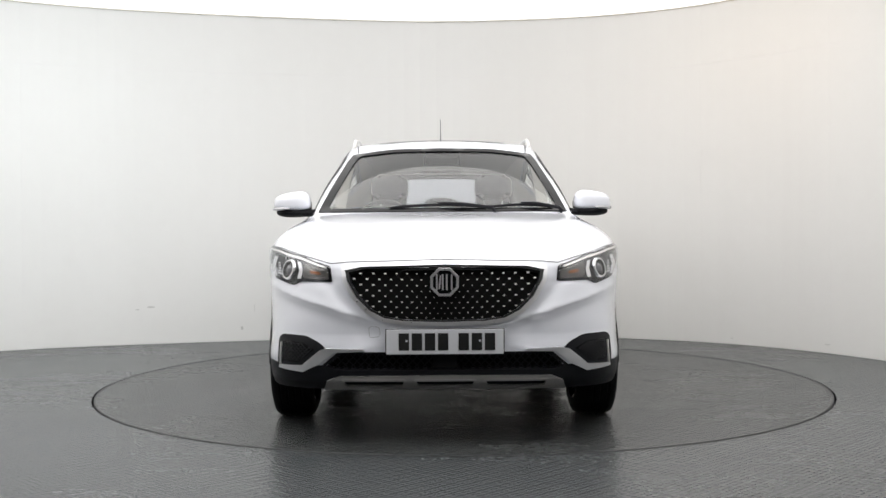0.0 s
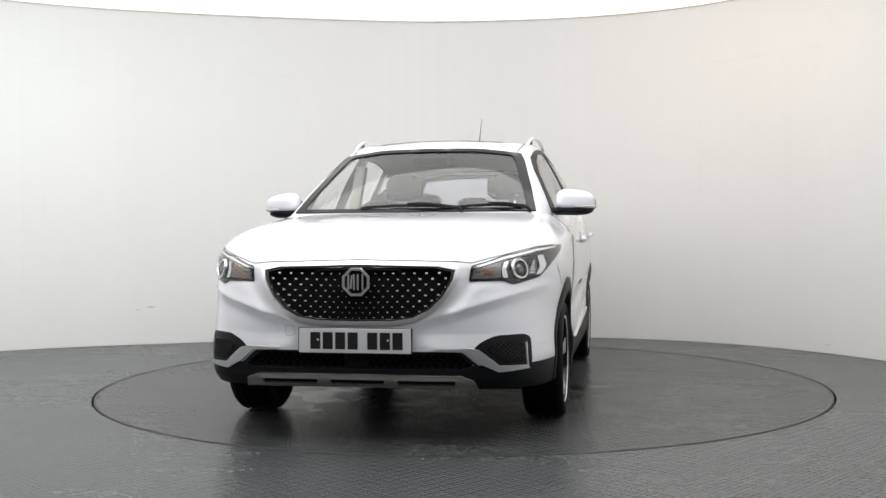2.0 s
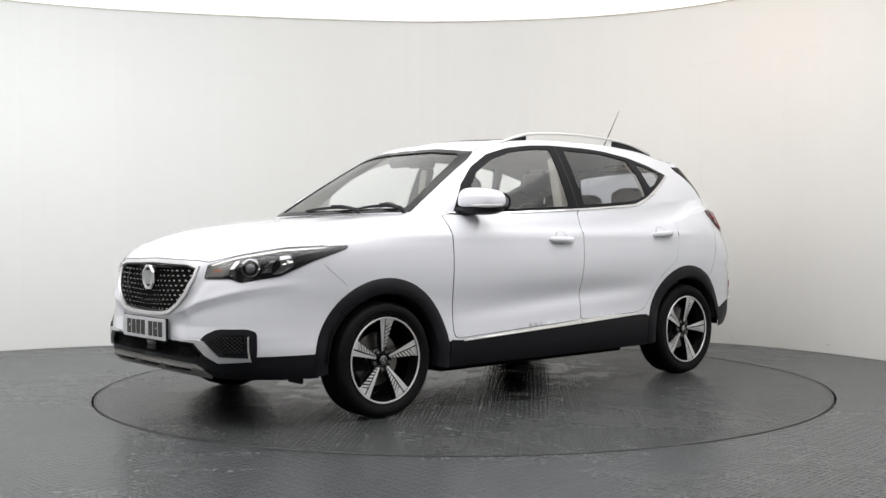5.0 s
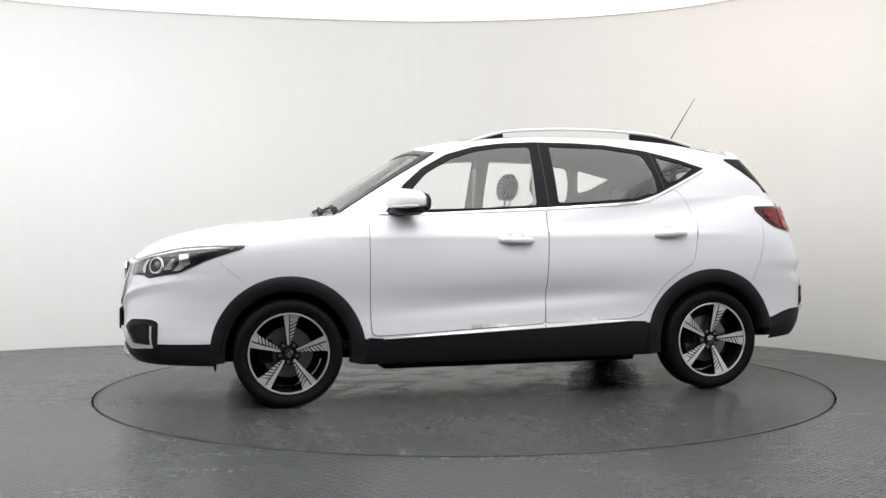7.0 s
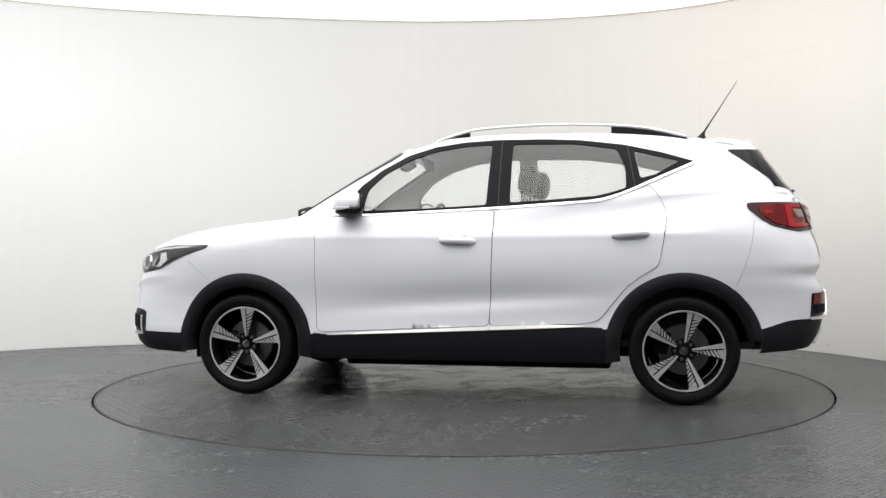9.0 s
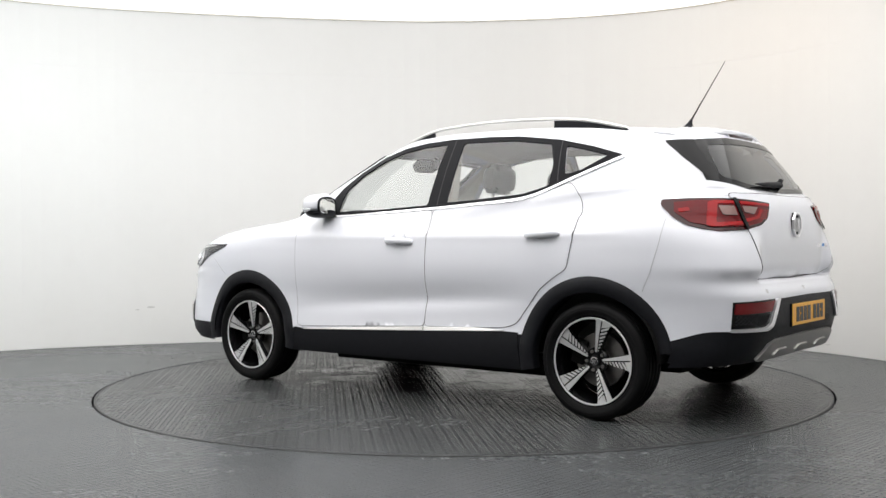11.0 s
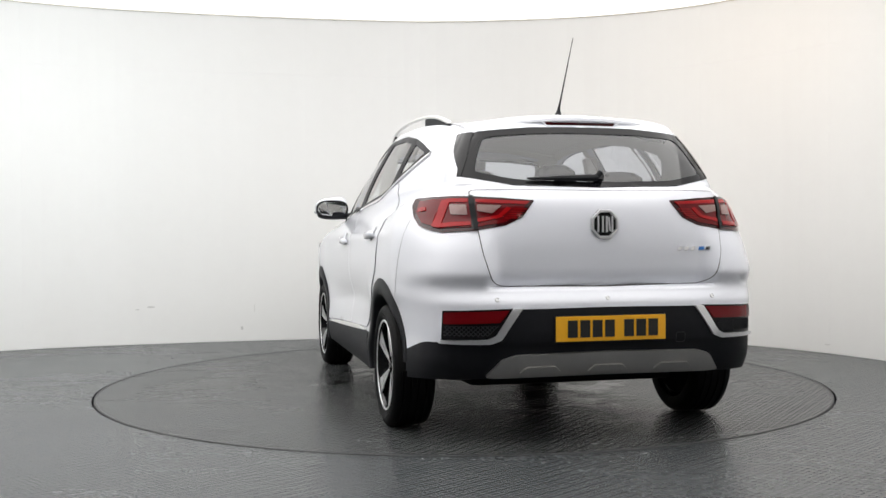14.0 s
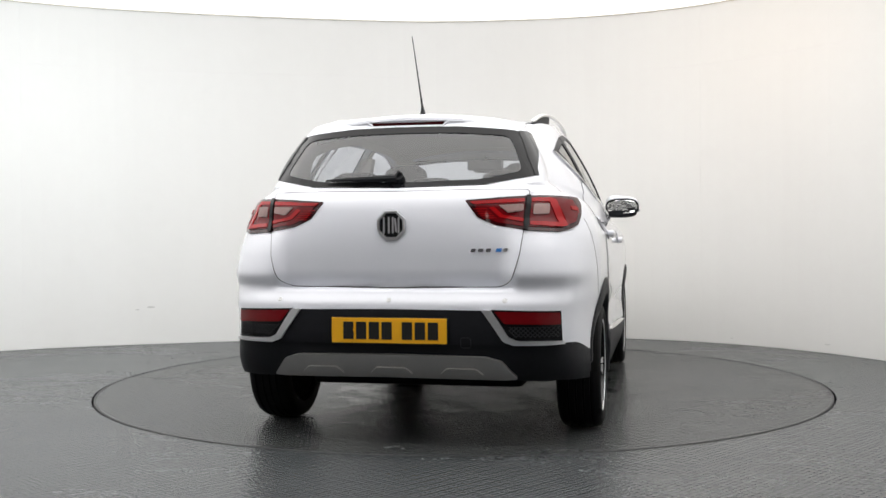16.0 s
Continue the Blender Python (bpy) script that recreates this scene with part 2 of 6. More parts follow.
def curve(table):
    """A smooth function through (x, value) pairs, flat beyond the ends."""
    xs = [a for a, _ in table]
    ys = [b for _, b in table]
    n = len(xs)
    d = [(ys[i + 1] - ys[i]) / (xs[i + 1] - xs[i]) for i in range(n - 1)]
    m = [d[0]] + [0.0 if d[i - 1] * d[i] <= 0 else 2 * d[i - 1] * d[i] / (d[i - 1] + d[i]) for i in range(1, n - 1)] + [d[-1]]

    def f(x):
        if x <= xs[0]:
            return ys[0]
        if x >= xs[-1]:
            return ys[-1]
        i = max(j for j in range(n - 1) if xs[j] <= x)
        h = xs[i + 1] - xs[i]
        t = (x - xs[i]) / h
        return (ys[i] * (1 + 2 * t) * (1 - t) ** 2 + m[i] * h * t * (1 - t) ** 2 + ys[i + 1] * t * t * (3 - 2 * t) + m[i + 1] * h * t * t * (t - 1))

    return f


def rounded(poly, radius=0.01, seg=4):
    """The outline with its corners rounded."""
    out = []
    n = len(poly)
    for i in range(n):
        p, a, b = Vector(poly[i]), Vector(poly[i - 1]), Vector(poly[(i + 1) % n])
        ra = min(radius, (a - p).length * 0.45)
        rb = min(radius, (b - p).length * 0.45)
        p0, p1 = p + (a - p).normalized() * ra, p + (b - p).normalized() * rb
        for k in range(seg + 1):
            t = k / seg
            out.append(tuple((1 - t) ** 2 * p0 + 2 * t * (1 - t) * p + t * t * p1))
    return out


# ---------------------------------------------------------------- the room
WALL_LINE = ((3.55, -9.6), (3.55, -4.0), (3.52, -2.0), (3.47, -0.6), (3.34, 0.3), (3.15, 0.92), (2.75, 1.68), (2.2, 2.28), (1.52, 2.66), (0.75, 2.86),
             (-0.2, 2.93), (-1.0, 2.83), (-1.84, 2.66), (-2.56, 2.47), (-3.25, 2.24), (-3.85, 1.93), (-4.5, 1.45), (-5.2, 0.6), (-5.7, -0.6), (-5.8, -2.4), (-5.8, -9.6))


def spline(points, per):
    pts = [Vector((*p, 0)) if len(p) == 2 else Vector(p) for p in points]
    out = []
    for i in range(len(pts) - 1):
        p0, p1, p2, p3 = pts[max(i - 1, 0)], pts[i], pts[i + 1], pts[min(i + 2, len(pts) - 1)]
        for k in range(per):
            t = k / per
            out.append(0.5 * (2 * p1 + (p2 - p0) * t + (2 * p0 - 5 * p1 + 4 * p2 - p3) * t * t + (3 * p1 - p0 - 3 * p2 + p3) * t ** 3))
    return out + [pts[-1]]


WALL_PATH = spline(WALL_LINE, 8)


def strip_along(bm, path, z0, z1, d0, d1):
    """A solid strip that follows the wall from d0 to d1 metres behind its face."""
    rows = []
    for i, p in enumerate(path):
        t = path[min(i + 1, len(path) - 1)] - path[max(i - 1, 0)]
        nrm = Vector((t.y, -t.x, 0)).normalized()
        rows.append([bm.verts.new((p.x + nrm.x * d, p.y + nrm.y * d, z)) for d, z in ((d0, z0), (d0, z1), (d1, z1), (d1, z0))])
    for a, b in zip(rows, rows[1:]):
        for k in range(4):
            bm.faces.new((a[k], a[(k + 1) % 4], b[(k + 1) % 4], b[k]))
    bm.faces.new(rows[0])
    bm.faces.new(rows[-1])


def scuffs():
    """Rubbed grey marks on the wall."""
    marks = ((-2.72, 0.33, 0.055, 0.014), (-2.83, 0.31, 0.03, 0.008), (-1.95, 0.12, 0.02, 0.03), (-1.84, 0.30, 0.008, 0.05), (2.35, 0.05, 0.06, 0.012), (2.9, 0.07, 0.05, 0.010), (-1.2, 0.04, 0.08, 0.012))
    for x0, z0, w, h in marks:
        i = min(range(len(WALL_PATH)), key=lambda j: abs(WALL_PATH[j].x - x0) + (9 if WALL_PATH[j].y < 0 else 0))
        a, b = WALL_PATH[i - 1], WALL_PATH[i + 1]
        t = (b - a).normalized()
        nrm = Vector((t.y, -t.x, 0))
        base = WALL_PATH[i] + t * ((x0 - WALL_PATH[i].x) * t.x)
        bm = bmesh.new()
        ring = []
        for k in range(14):
            an = 2 * math.pi * k / 14
            r = 0.6 + 0.4 * noise.noise(Vector((x0 * 5 + math.cos(an), z0 * 7 + math.sin(an), 0)))
            p = base + t * (w * r * math.cos(an)) - nrm * 0.0012 + Vector((0, 0, z0 + h * r * math.sin(an)))
            ring.append(bm.verts.new(p))
        bm.faces.new(ring)
        tagged(mesh_object("wall_scuff", bm, SCUFF, smooth=False), "grey rubbed scuff mark on the white wall", "scuff mark", "scuff marks on the wall")


def build_room():
    bm = bmesh.new()
    strip_along(bm, WALL_PATH, 0.0, CEIL_Z + 0.25, 0.0045, 0.14)
    wall = tagged(mesh_object("wall_north", bm, WALL), "curved off-white studio wall of butted painted boards", "wall", kind="structure")
    # boards on the curved wall, with fine open joints
    length = [0.0]
    for a, b in zip(WALL_PATH, WALL_PATH[1:]):
        length.append(length[-1] + (b - a).length)

    def at(s):
        i = max(j for j in range(len(length) - 1) if length[j] <= s)
        return WALL_PATH[i].lerp(WALL_PATH[i + 1], (s - length[i]) / (length[i + 1] - length[i]))

    # joints near x = -2.56 and x = 2.5 on the wall
    s0 = min(range(len(WALL_PATH)), key=lambda j: (WALL_PATH[j] - Vector((-2.56, 2.47, 0))).length)
    start = length[s0] % 1.22
    cuts = [0.0] + [start + 1.22 * k for k in range(40) if 0.1 < start + 1.22 * k < length[-1] - 0.1] + [length[-1] - 0.001]
    for s, e in zip(cuts, cuts[1:]):
        path = [at(s + 0.0004 + (e - s - 0.0008) * k / 8) for k in range(9)]
        for z0, z1 in ((0.002, 1.2196), (1.2204, 2.4396), (2.4404, CEIL_Z + 0.2)):
            b2 = bmesh.new()
            strip_along(b2, path, z0, z1, 0.0, 0.004)
            part("wall_board", b2, WALL, wall, smooth=False)
    scuffs()
    bm = bmesh.new()
    box(bm, -5.9, 3.7, -9.8, -9.6, 0, CEIL_Z + 0.25)
    tagged(mesh_object("wall_south", bm, BAY, smooth=False), "dark grey wall behind the camera", "wall", kind="structure")
    # ceiling: a stretched light skin with a slim edge
    bm = bmesh.new()
    edge = [bm.verts.new((p.x, p.y, CEIL_Z)) for p in WALL_PATH if p.y > LIGHT_END]
    bm.faces.new(edge)
    r = bmesh.ops.extrude_face_region(bm, geom=list(bm.faces))
    bmesh.ops.translate(bm, vec=(0, 0, 0.05), verts=[v for v in r["geom"] if isinstance(v, bmesh.types.BMVert)])
    tagged(mesh_object("ceiling", bm, GLOW, smooth=False), "glowing white stretched-fabric light ceiling", "ceiling", kind="structure")
    # glowing fill panel added out of view, to light lower walls and car
    bm = bmesh.new()
    box(bm, -4.2, 2.5, -3.7, 0.3, CEIL_Z - 0.030, CEIL_Z - 0.004, 0.008)
    tagged(mesh_object("fill_panel", bm, FILL_PANEL, smooth=False), "broad unseen fill panel added under the studio ceiling", "ceiling light")
    bm = bmesh.new()
    box(bm, -5.9, 3.7, -9.8, LIGHT_END - 0.35, CEIL_Z + 0.1, CEIL_Z + 0.2)
    tagged(mesh_object("ceiling_bay", bm, BAY, smooth=False), "dark grey ceiling of the dim bay behind the camera", "ceiling", kind="structure")
    for x in (-2.6, -0.4, 1.8):
        for y in (-7.2, -8.4):
            bm = bmesh.new()
            box(bm, x - 0.045, x + 0.045, y - 0.40, y + 0.40, CEIL_Z + 0.05, CEIL_Z + 0.098, 0.01)
            tube_lamp = mesh_object("strip_light", bm, STRIP, smooth=False)
            tagged(tube_lamp, "bright white strip light on the bay ceiling", "ceiling light", "strip lights on the bay ceiling")
    # added beige strip: the brownish shading where the wall meets the ceiling
    bm = bmesh.new()
    strip_along(bm, [p for p in WALL_PATH if p.y > LIGHT_END], CEIL_Z - 0.009, CEIL_Z - 0.001, -0.008, 0.002)
    tagged(mesh_object("trim", bm, EDGE_SHADE, smooth=False), "slim beige strip standing in for shading under the light ceiling", "trim", kind="structure")
    # floor with a round opening for the turntable
    bm = bmesh.new()
    R = 2.279
    n = 160
    inner, outer, low = [], [], []
    for i in range(n):
        a = 2 * math.pi * i / n
        c, s = math.cos(a), math.sin(a)
        inner.append(bm.verts.new((R * c, R * s, 0)))
        low.append(bm.verts.new((R * c, R * s, -0.06)))
        k = min((4.0 if c > 0 else 6.3) / max(abs(c), 1e-6), (4.0 if s > 0 else 10.2) / max(abs(s), 1e-6))
        outer.append(bm.verts.new((k * c, k * s, 0)))
    for i in range(n):
        j = (i + 1) % n
        bm.faces.new((inner[i], inner[j], outer[j], outer[i]))
        bm.faces.new((inner[i], low[i], low[j], inner[j]))
    tagged(mesh_object("floor", bm, FLOOR, smooth=False), "worn grey-painted tread plate studio floor", "floor", kind="structure")
    bm = bmesh.new()
    bmesh.ops.create_circle(bm, cap_ends=True, segments=96, radius=2.6)
    bmesh.ops.translate(bm, vec=(0, 0, -0.061), verts=bm.verts)
    tagged(mesh_object("turntable_pit", bm, DARKGREY, smooth=False), "black pit under the turntable", "pit", kind="structure")
    # turntable
    bm = bmesh.new()
    revolve(bm, ((0.0001, 0.0), (1.2, 0.0), (2.262, 0.0), (2.266, -0.004), (2.266, -0.05)), 160, "z")
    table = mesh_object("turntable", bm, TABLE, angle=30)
    bm = bmesh.new()
    revolve(bm, ((2.252, 0.0005), (2.2535, 0.0022), (2.2640, 0.0022), (2.2668, -0.002), (2.2668, -0.03)), 160, "z")
    part("rim_band", bm, STEEL_DARK, table, "dark steel edge band")
    return tagged(table, "round grey tread plate turntable, wet with puddles", "turntable")


TURNTABLE = build_room()

# ---------------------------------------------------------------- the car: x to its left, y to its rear, z up from the floor
from mathutils.bvhtree import BVHTree
from mathutils.geometry import delaunay_2d_cdt

CAR = new("car")
CAR.empty_display_size = 0.3
tagged(CAR, "white pearl five-door electric crossover on a turntable", "car")

HUB_F, HUB_R, HUB_Z = -1.186, 1.388, 0.302
Y_A, Y_B = -1.15, 1.25

nose = curve(((0.20, -1.93), (0.26, -2.03), (0.31, -2.075), (0.42, -2.088), (0.56, -2.095), (0.70, -2.085), (0.80, -2.055), (0.86, -2.02)))
tail = curve(((0.24, 2.02), (0.33, 2.12), (0.42, 2.165), (0.52, 2.185), (0.64, 2.180), (0.715, 2.145), (0.775, 2.168), (0.86, 2.158), (0.98, 2.130), (1.10, 2.105), (1.16, 2.06)))
width = curve(((0.20, 0.855), (0.30, 0.882), (0.38, 0.887), (0.44, 0.880), (0.50, 0.876), (0.58, 0.878), (0.70, 0.891), (0.79, 0.896), (0.87, 0.893), (0.93, 0.885), (0.97, 0.875), (1.0, 0.864), (1.10, 0.822), (1.16, 0.795)))
z_low = curve(((-2.1, 0.255), (-1.7, 0.245), (-0.7, 0.225), (0.9, 0.225), (1.7, 0.285), (2.2, 0.315)))
z_clad = curve(((-2.1, 0.368), (-1.6, 0.365), (-0.7, 0.372), (0.9, 0.418), (1.75, 0.418), (2.0, 0.476), (2.2, 0.480)))
z_top = curve(((-2.06, 0.826), (-1.9, 0.862), (-1.7, 0.886), (-1.47, 0.908), (-1.2, 0.945), (-0.9, 0.978), (-0.5, 0.990), (0.5, 1.0), (1.1, 1.010), (1.5, 1.055), (1.8, 1.112), (2.1, 1.130)))
plan_taper = curve(((-2.1, 0.938), (-1.8, 0.955), (-1.4, 0.988), (-0.9, 1.0), (1.2, 1.0), (1.6, 0.990), (1.95, 0.950), (2.2, 0.940)))

NF, NS, NR = 84, 150, 84


def even_steps(n, count):
    """Angles that divide a superellipse quarter of exponent 2 / n evenly by length."""
    fine = [math.pi / 2 * k / 4000 for k in range(4001)]
    pts = [(math.sin(a) ** n, math.cos(a) ** n) for a in fine]
    run = [0.0]
    for p, q in zip(pts, pts[1:]):
        run.append(run[-1] + math.hypot(q[0] - p[0], q[1] - p[1]))
    return list(np.interp([run[-1] * k / count for k in range(count + 1)], run, fine))


STEP_F = even_steps(2 / 3.6, NF)
STEP_R = even_steps(2 / 5.0, NR)


def ring_xy(i, z):
    """Plan position of station i at height z: nose centre, corner, flank, corner, tail centre."""
    w = width(z)
    if i < NF:
        a = STEP_F[i]
        n = 2 / (4.6 - 1.0 * min(1.0, max(0.0, (z - 0.50) / 0.24)))
        y = Y_A - (Y_A - nose(z)) * math.cos(a) ** n
        x = w * math.sin(a) ** n
    elif i <= NF + NS:
        y = Y_A + (Y_B - Y_A) * (i - NF) / NS
        x = w
    else:
        a = math.pi / 2 - STEP_R[NR - (i - NF - NS)]
        n = 2 / (5.8 - 1.7 * min(1.0, max(0.0, (z - 0.78) / 0.24)))
        y = Y_B + (tail(z) - Y_B) * math.sin(a) ** n
        x = w * math.cos(a) ** n if i < NF + NS + NR else 0.0
    # the tail stays full at lamp height
    up = min(1.0, max(0.0, (z - 0.82) / 0.24))
    back = min(1.0, max(0.0, (y - 1.15) / 0.55))
    return x * plan_taper(y) * (1 + 0.012 * up * up * (3 - 2 * up) * back * back * (3 - 2 * back)), y


def body_point(i, v):
    """v from -1 (underside edge) over 0 (top of the black cladding) to 1 (shoulder)."""
    _, y = ring_xy(i, 0.6)
    z = z_low(y) + (z_clad(y) - z_low(y)) * (v + 1) if v < 0 else z_clad(y) + (z_top(y) - z_clad(y)) * v
    x, y = ring_xy(i, z)
    # rolled shoulder edge and tucked hem
    if v > 0.86:
        x *= 1 - 0.010 * ((v - 0.86) / 0.14) ** 2
    return Vector((x, y, z))


belt_x = curve(((-0.88, 0.724), (-0.72, 0.752), (-0.5, 0.778), (0.0, 0.815), (0.7, 0.824), (1.1, 0.797), (1.4, 0.742), (1.72, 0.655)))
belt_z = curve(((-0.88, 1.068), (-0.5, 1.072), (-0.08, 1.086), (0.33, 1.104), (0.9, 1.138), (1.3, 1.168), (1.72, 1.192)))
roof_x = curve(((-0.25, 0.556), (-0.02, 0.574), (0.4, 0.592), (0.9, 0.585), (1.3, 0.560), (1.66, 0.530)))
roof_z = curve(((-0.25, 1.452), (-0.10, 1.500), (0.05, 1.532), (0.4, 1.548), (0.8, 1.546), (1.2, 1.525), (1.66, 1.458)))
spine_z = curve(((-0.32, 1.512), (-0.15, 1.546), (0.1, 1.569), (0.6, 1.579), (1.1, 1.570), (1.5, 1.544), (1.80, 1.510)))


def belt_point(i):
    if i < NF:
        a = math.pi / 2 * i / NF
        return Vector((0.724 * math.sin(a) ** 0.85, -0.935 + 0.055 * (1 - math.cos(a)) ** 1.0, 1.078 - 0.010 * math.sin(a) ** 2))
    if i <= NF + NS:
        y = -0.88 + (1.72 + 0.88) * (i - NF) / NS
        return Vector((belt_x(y), y, belt_z(y)))
    a = math.pi / 2 * (i - NF - NS) / NR
    return Vector((0.655 * max(0.0, math.cos(a)) ** 0.55 if a < 1.57 else 0.0, 1.72 + 0.325 * math.sin(a) ** 0.47, 1.192 - 0.027 * math.sin(a)))


def roof_point(i):
    if i < NF:
        a = math.pi / 2 * i / NF
        return Vector((0.556 * math.sin(a) ** 0.85, -0.295 + 0.045 * (1 - math.cos(a)), 1.514 - 0.062 * math.sin(a) ** 2.4))
    if i <= NF + NS:
        y = -0.25 + (1.66 + 0.25) * (i - NF) / NS
        return Vector((roof_x(y), y, roof_z(y)))
    a = math.pi / 2 * (i - NF - NS) / NR
    return Vector((0.53 * max(0.0, math.cos(a)) ** 0.55 if a < 1.57 else 0.0, 1.66 + 0.135 * math.sin(a) ** 0.6, 1.458 + 0.052 * math.sin(a) ** 1.6))


def flank_feature(p):
    """Door-side sculpting: a shallow hollow above the sill that runs up to the rear arch."""
    if abs(p.x) > 0.7 and -0.75 < p.y < 1.0 and 0.42 < p.z < 0.80:
        t = math.sin(math.pi * (p.y + 0.75) / 1.75) ** 0.8
        zc = 0.515 + 0.10 * (p.y + 0.75) / 1.75
        d = p.z - zc
        p.x -= 0.020 * t * math.exp(-(d / (0.090 if d > 0 else 0.040)) ** 2)
    # shoulder crease
    if abs(p.x) > 0.7 and -1.2 < p.y < 1.6 and 0.86 < p.z < 1.0:
        d = p.z - 0.955
        fade = min(1.0, (p.y + 1.2) / 0.5) * min(1.0, (1.6 - p.y) / 0.4)
        p.x += 0.008 * fade * math.exp(-(d / 0.030) ** 2) if d < 0 else 0.008 * fade * math.exp(-(d / 0.011) ** 2)
    # hollows beside the grille
    if p.y < -1.6 and 0.44 < p.z < 0.80:
        gx = 0.30 + 0.16 * min(1.0, max(0.0, (p.z - 0.57) / 0.2))
        run = min(1.0, (-1.6 - p.y) / 0.18)
        run = run * run * (3 - 2 * run)
        fade = run * math.sin(math.pi * (p.z - 0.44) / 0.36) ** 0.7
        d = abs(p.x) - gx - 0.075
        p.y += 0.018 * fade * math.exp(-(d / 0.045) ** 2)
        # fold from the plate up to the outer end of the headlamp: the bumper tucks in below it
        ax = abs(p.x)
        line = 0.545 + 0.29 * max(0.0, ax - 0.26)
        d = line - p.z
        if d > 0 and ax > 0.22:
            p.y += run * 0.013 * (1 - math.exp(-(d / 0.026) ** 2)) * min(1.0, max(0.0, (p.z - 0.455) / 0.05)) * min(1.0, (ax - 0.22) / 0.12)
        elif ax > 0.22:
            p.y -= run * 0.006 * math.exp(-(d / 0.03) ** 2) * min(1.0, (ax - 0.22) / 0.12)
    # the tailgate leans in towards its foot, over the ledge of the bumper
    if p.y > 1.85 and 0.717 < p.z < 1.03:
        t = min(1.0, (1.03 - p.z) / 0.30)
        e = min(1.0, max(0.0, (0.565 - abs(p.x)) / 0.10))
        p.y -= 0.054 * t * t * (3 - 2 * t) * e * e * (3 - 2 * e)
    return p


def shoulder_point(i, k):
    a, b = body_point(i, 1.0), belt_point(i)
    p = a.lerp(b, k)
    if i < NF:
        # bonnet: a full, crowned sheet
        c = math.cos(math.pi / 2 * i / NF)
        p.z += (0.095 * c + 0.004) * (math.sin(math.pi * k ** 0.62)) * (1 - 0.25 * k)
    elif i < NF + 40:
        p.z += 0.004 * math.sin(math.pi * k ** 0.7) * (1 - (i - NF) / 40)
    elif i > NF + NS:
        p.y += 0.012 * math.sin(math.pi * k)
    return p


def cabin_point(i, k):
    a, b = belt_point(i), roof_point(i)
    p = a.lerp(b, k)
    d = 0.020 * math.sin(math.pi * k)
    if i < NF:
        c = math.cos(math.pi / 2 * i / NF)
        p += Vector((0.3 * d * (1 - c), -0.5 * d * c, 0.8 * d * c))
    elif i <= NF + NS:
        p.x += d
    else:
        c = math.sin(math.pi / 2 * (i - NF - NS) / NR)
        p += Vector((d * (1 - c), 0.5 * d * c, 0.2 * d * c))
    return p


def roof_sheet(i, k):
    a = roof_point(i)
    return Vector((a.x * (1 - k), a.y, a.z + (max(spine_z(a.y), a.z) - a.z) * (1 - (1 - k) ** 2.2)))


TOTAL = NF + NS + NR
LEVELS = [j / 60 for j in range(61)]


def patch(point, ks, stations, mirrored=True):
    """A sheet over stations and steps, both halves of the car."""
    out = []
    for side in (1, -1) if mirrored else (1,):
        grid = [[flank_feature(point(i, k)) for k in ks] for i in stations]
        out.append([[Vector((p.x * side, p.y, p.z)) for p in row] for row in grid])
    return out


def in_poly(x, y, poly):
    inside = False
    n = len(poly)
    for i in range(n):
        x0, y0 = poly[i]
        x1, y1 = poly[i - 1]
        if (y0 > y) != (y1 > y) and x < (x1 - x0) * (y - y0) / (y1 - y0) + x0:
            inside = not inside
    return inside


# side glazing outline and its panes in (y, z)
GLAZING = ((-0.62, 1.082), (-0.50, 1.245), (-0.38, 1.345), (-0.22, 1.432), (-0.05, 1.480), (0.12, 1.502), (0.32, 1.512), (0.60, 1.510), (0.80, 1.500),
           (1.06, 1.466), (1.27, 1.418), (1.455, 1.362), (1.23, 1.262), (1.07, 1.192), (0.92, 1.148), (0.60, 1.124), (0.33, 1.107), (-0.08, 1.088), (-0.40, 1.074))
PANE_F = ((-0.475, 1.090), (-0.455, 1.220), (-0.355, 1.322), (-0.20, 1.408), (-0.04, 1.458), (0.12, 1.482), (0.300, 1.490), (0.285, 1.116), (-0.08, 1.098))
PANE_R = ((0.412, 1.491), (0.77, 1.483), (1.025, 1.447), (1.075, 1.330), (1.080, 1.205), (0.92, 1.162), (0.60, 1.138), (0.412, 1.128))
PANE_Q = ((1.115, 1.432), (1.375, 1.366), (1.24, 1.285), (1.155, 1.262))
# windscreen and rear window in (x, z), half outlines
SCREEN = ((0.0, 1.086), (0.682, 1.086), (0.637, 1.20), (0.555, 1.40), (0.530, 1.440), (0.30, 1.464), (0.0, 1.468))
BACKLIGHT = ((0.0, 1.168), (0.40, 1.180), (0.605, 1.222), (0.575, 1.30), (0.535, 1.395), (0.50, 1.418), (0.25, 1.436), (0.0, 1.440))


def cabin_zone(c):
    if c.z < 1.07:
        return 0
    if c.y < -0.16 and in_poly(abs(c.x), c.z, SCREEN):
        return 1
    if c.y > 1.68 and in_poly(abs(c.x), c.z, BACKLIGHT):
        return 2
    if abs(c.x) > 0.5 and -0.6 < c.y < 1.45 and any(in_poly(c.y, c.z, q) for q in (PANE_F, PANE_R, PANE_Q)):
        return 3
    return 0


def arch_cut(c):
    if abs(c.x) < 0.55:
        return False
    return math.hypot(c.y - HUB_F, c.z - HUB_Z) < 0.405 or math.hypot(c.y - HUB_R, c.z - HUB_Z) < 0.412


def grille_cut(c):
    return c.y < -1.7 and (in_poly(abs(c.x), c.z, GRILLE_IN) or in_poly(abs(c.x), c.z, INTAKE))


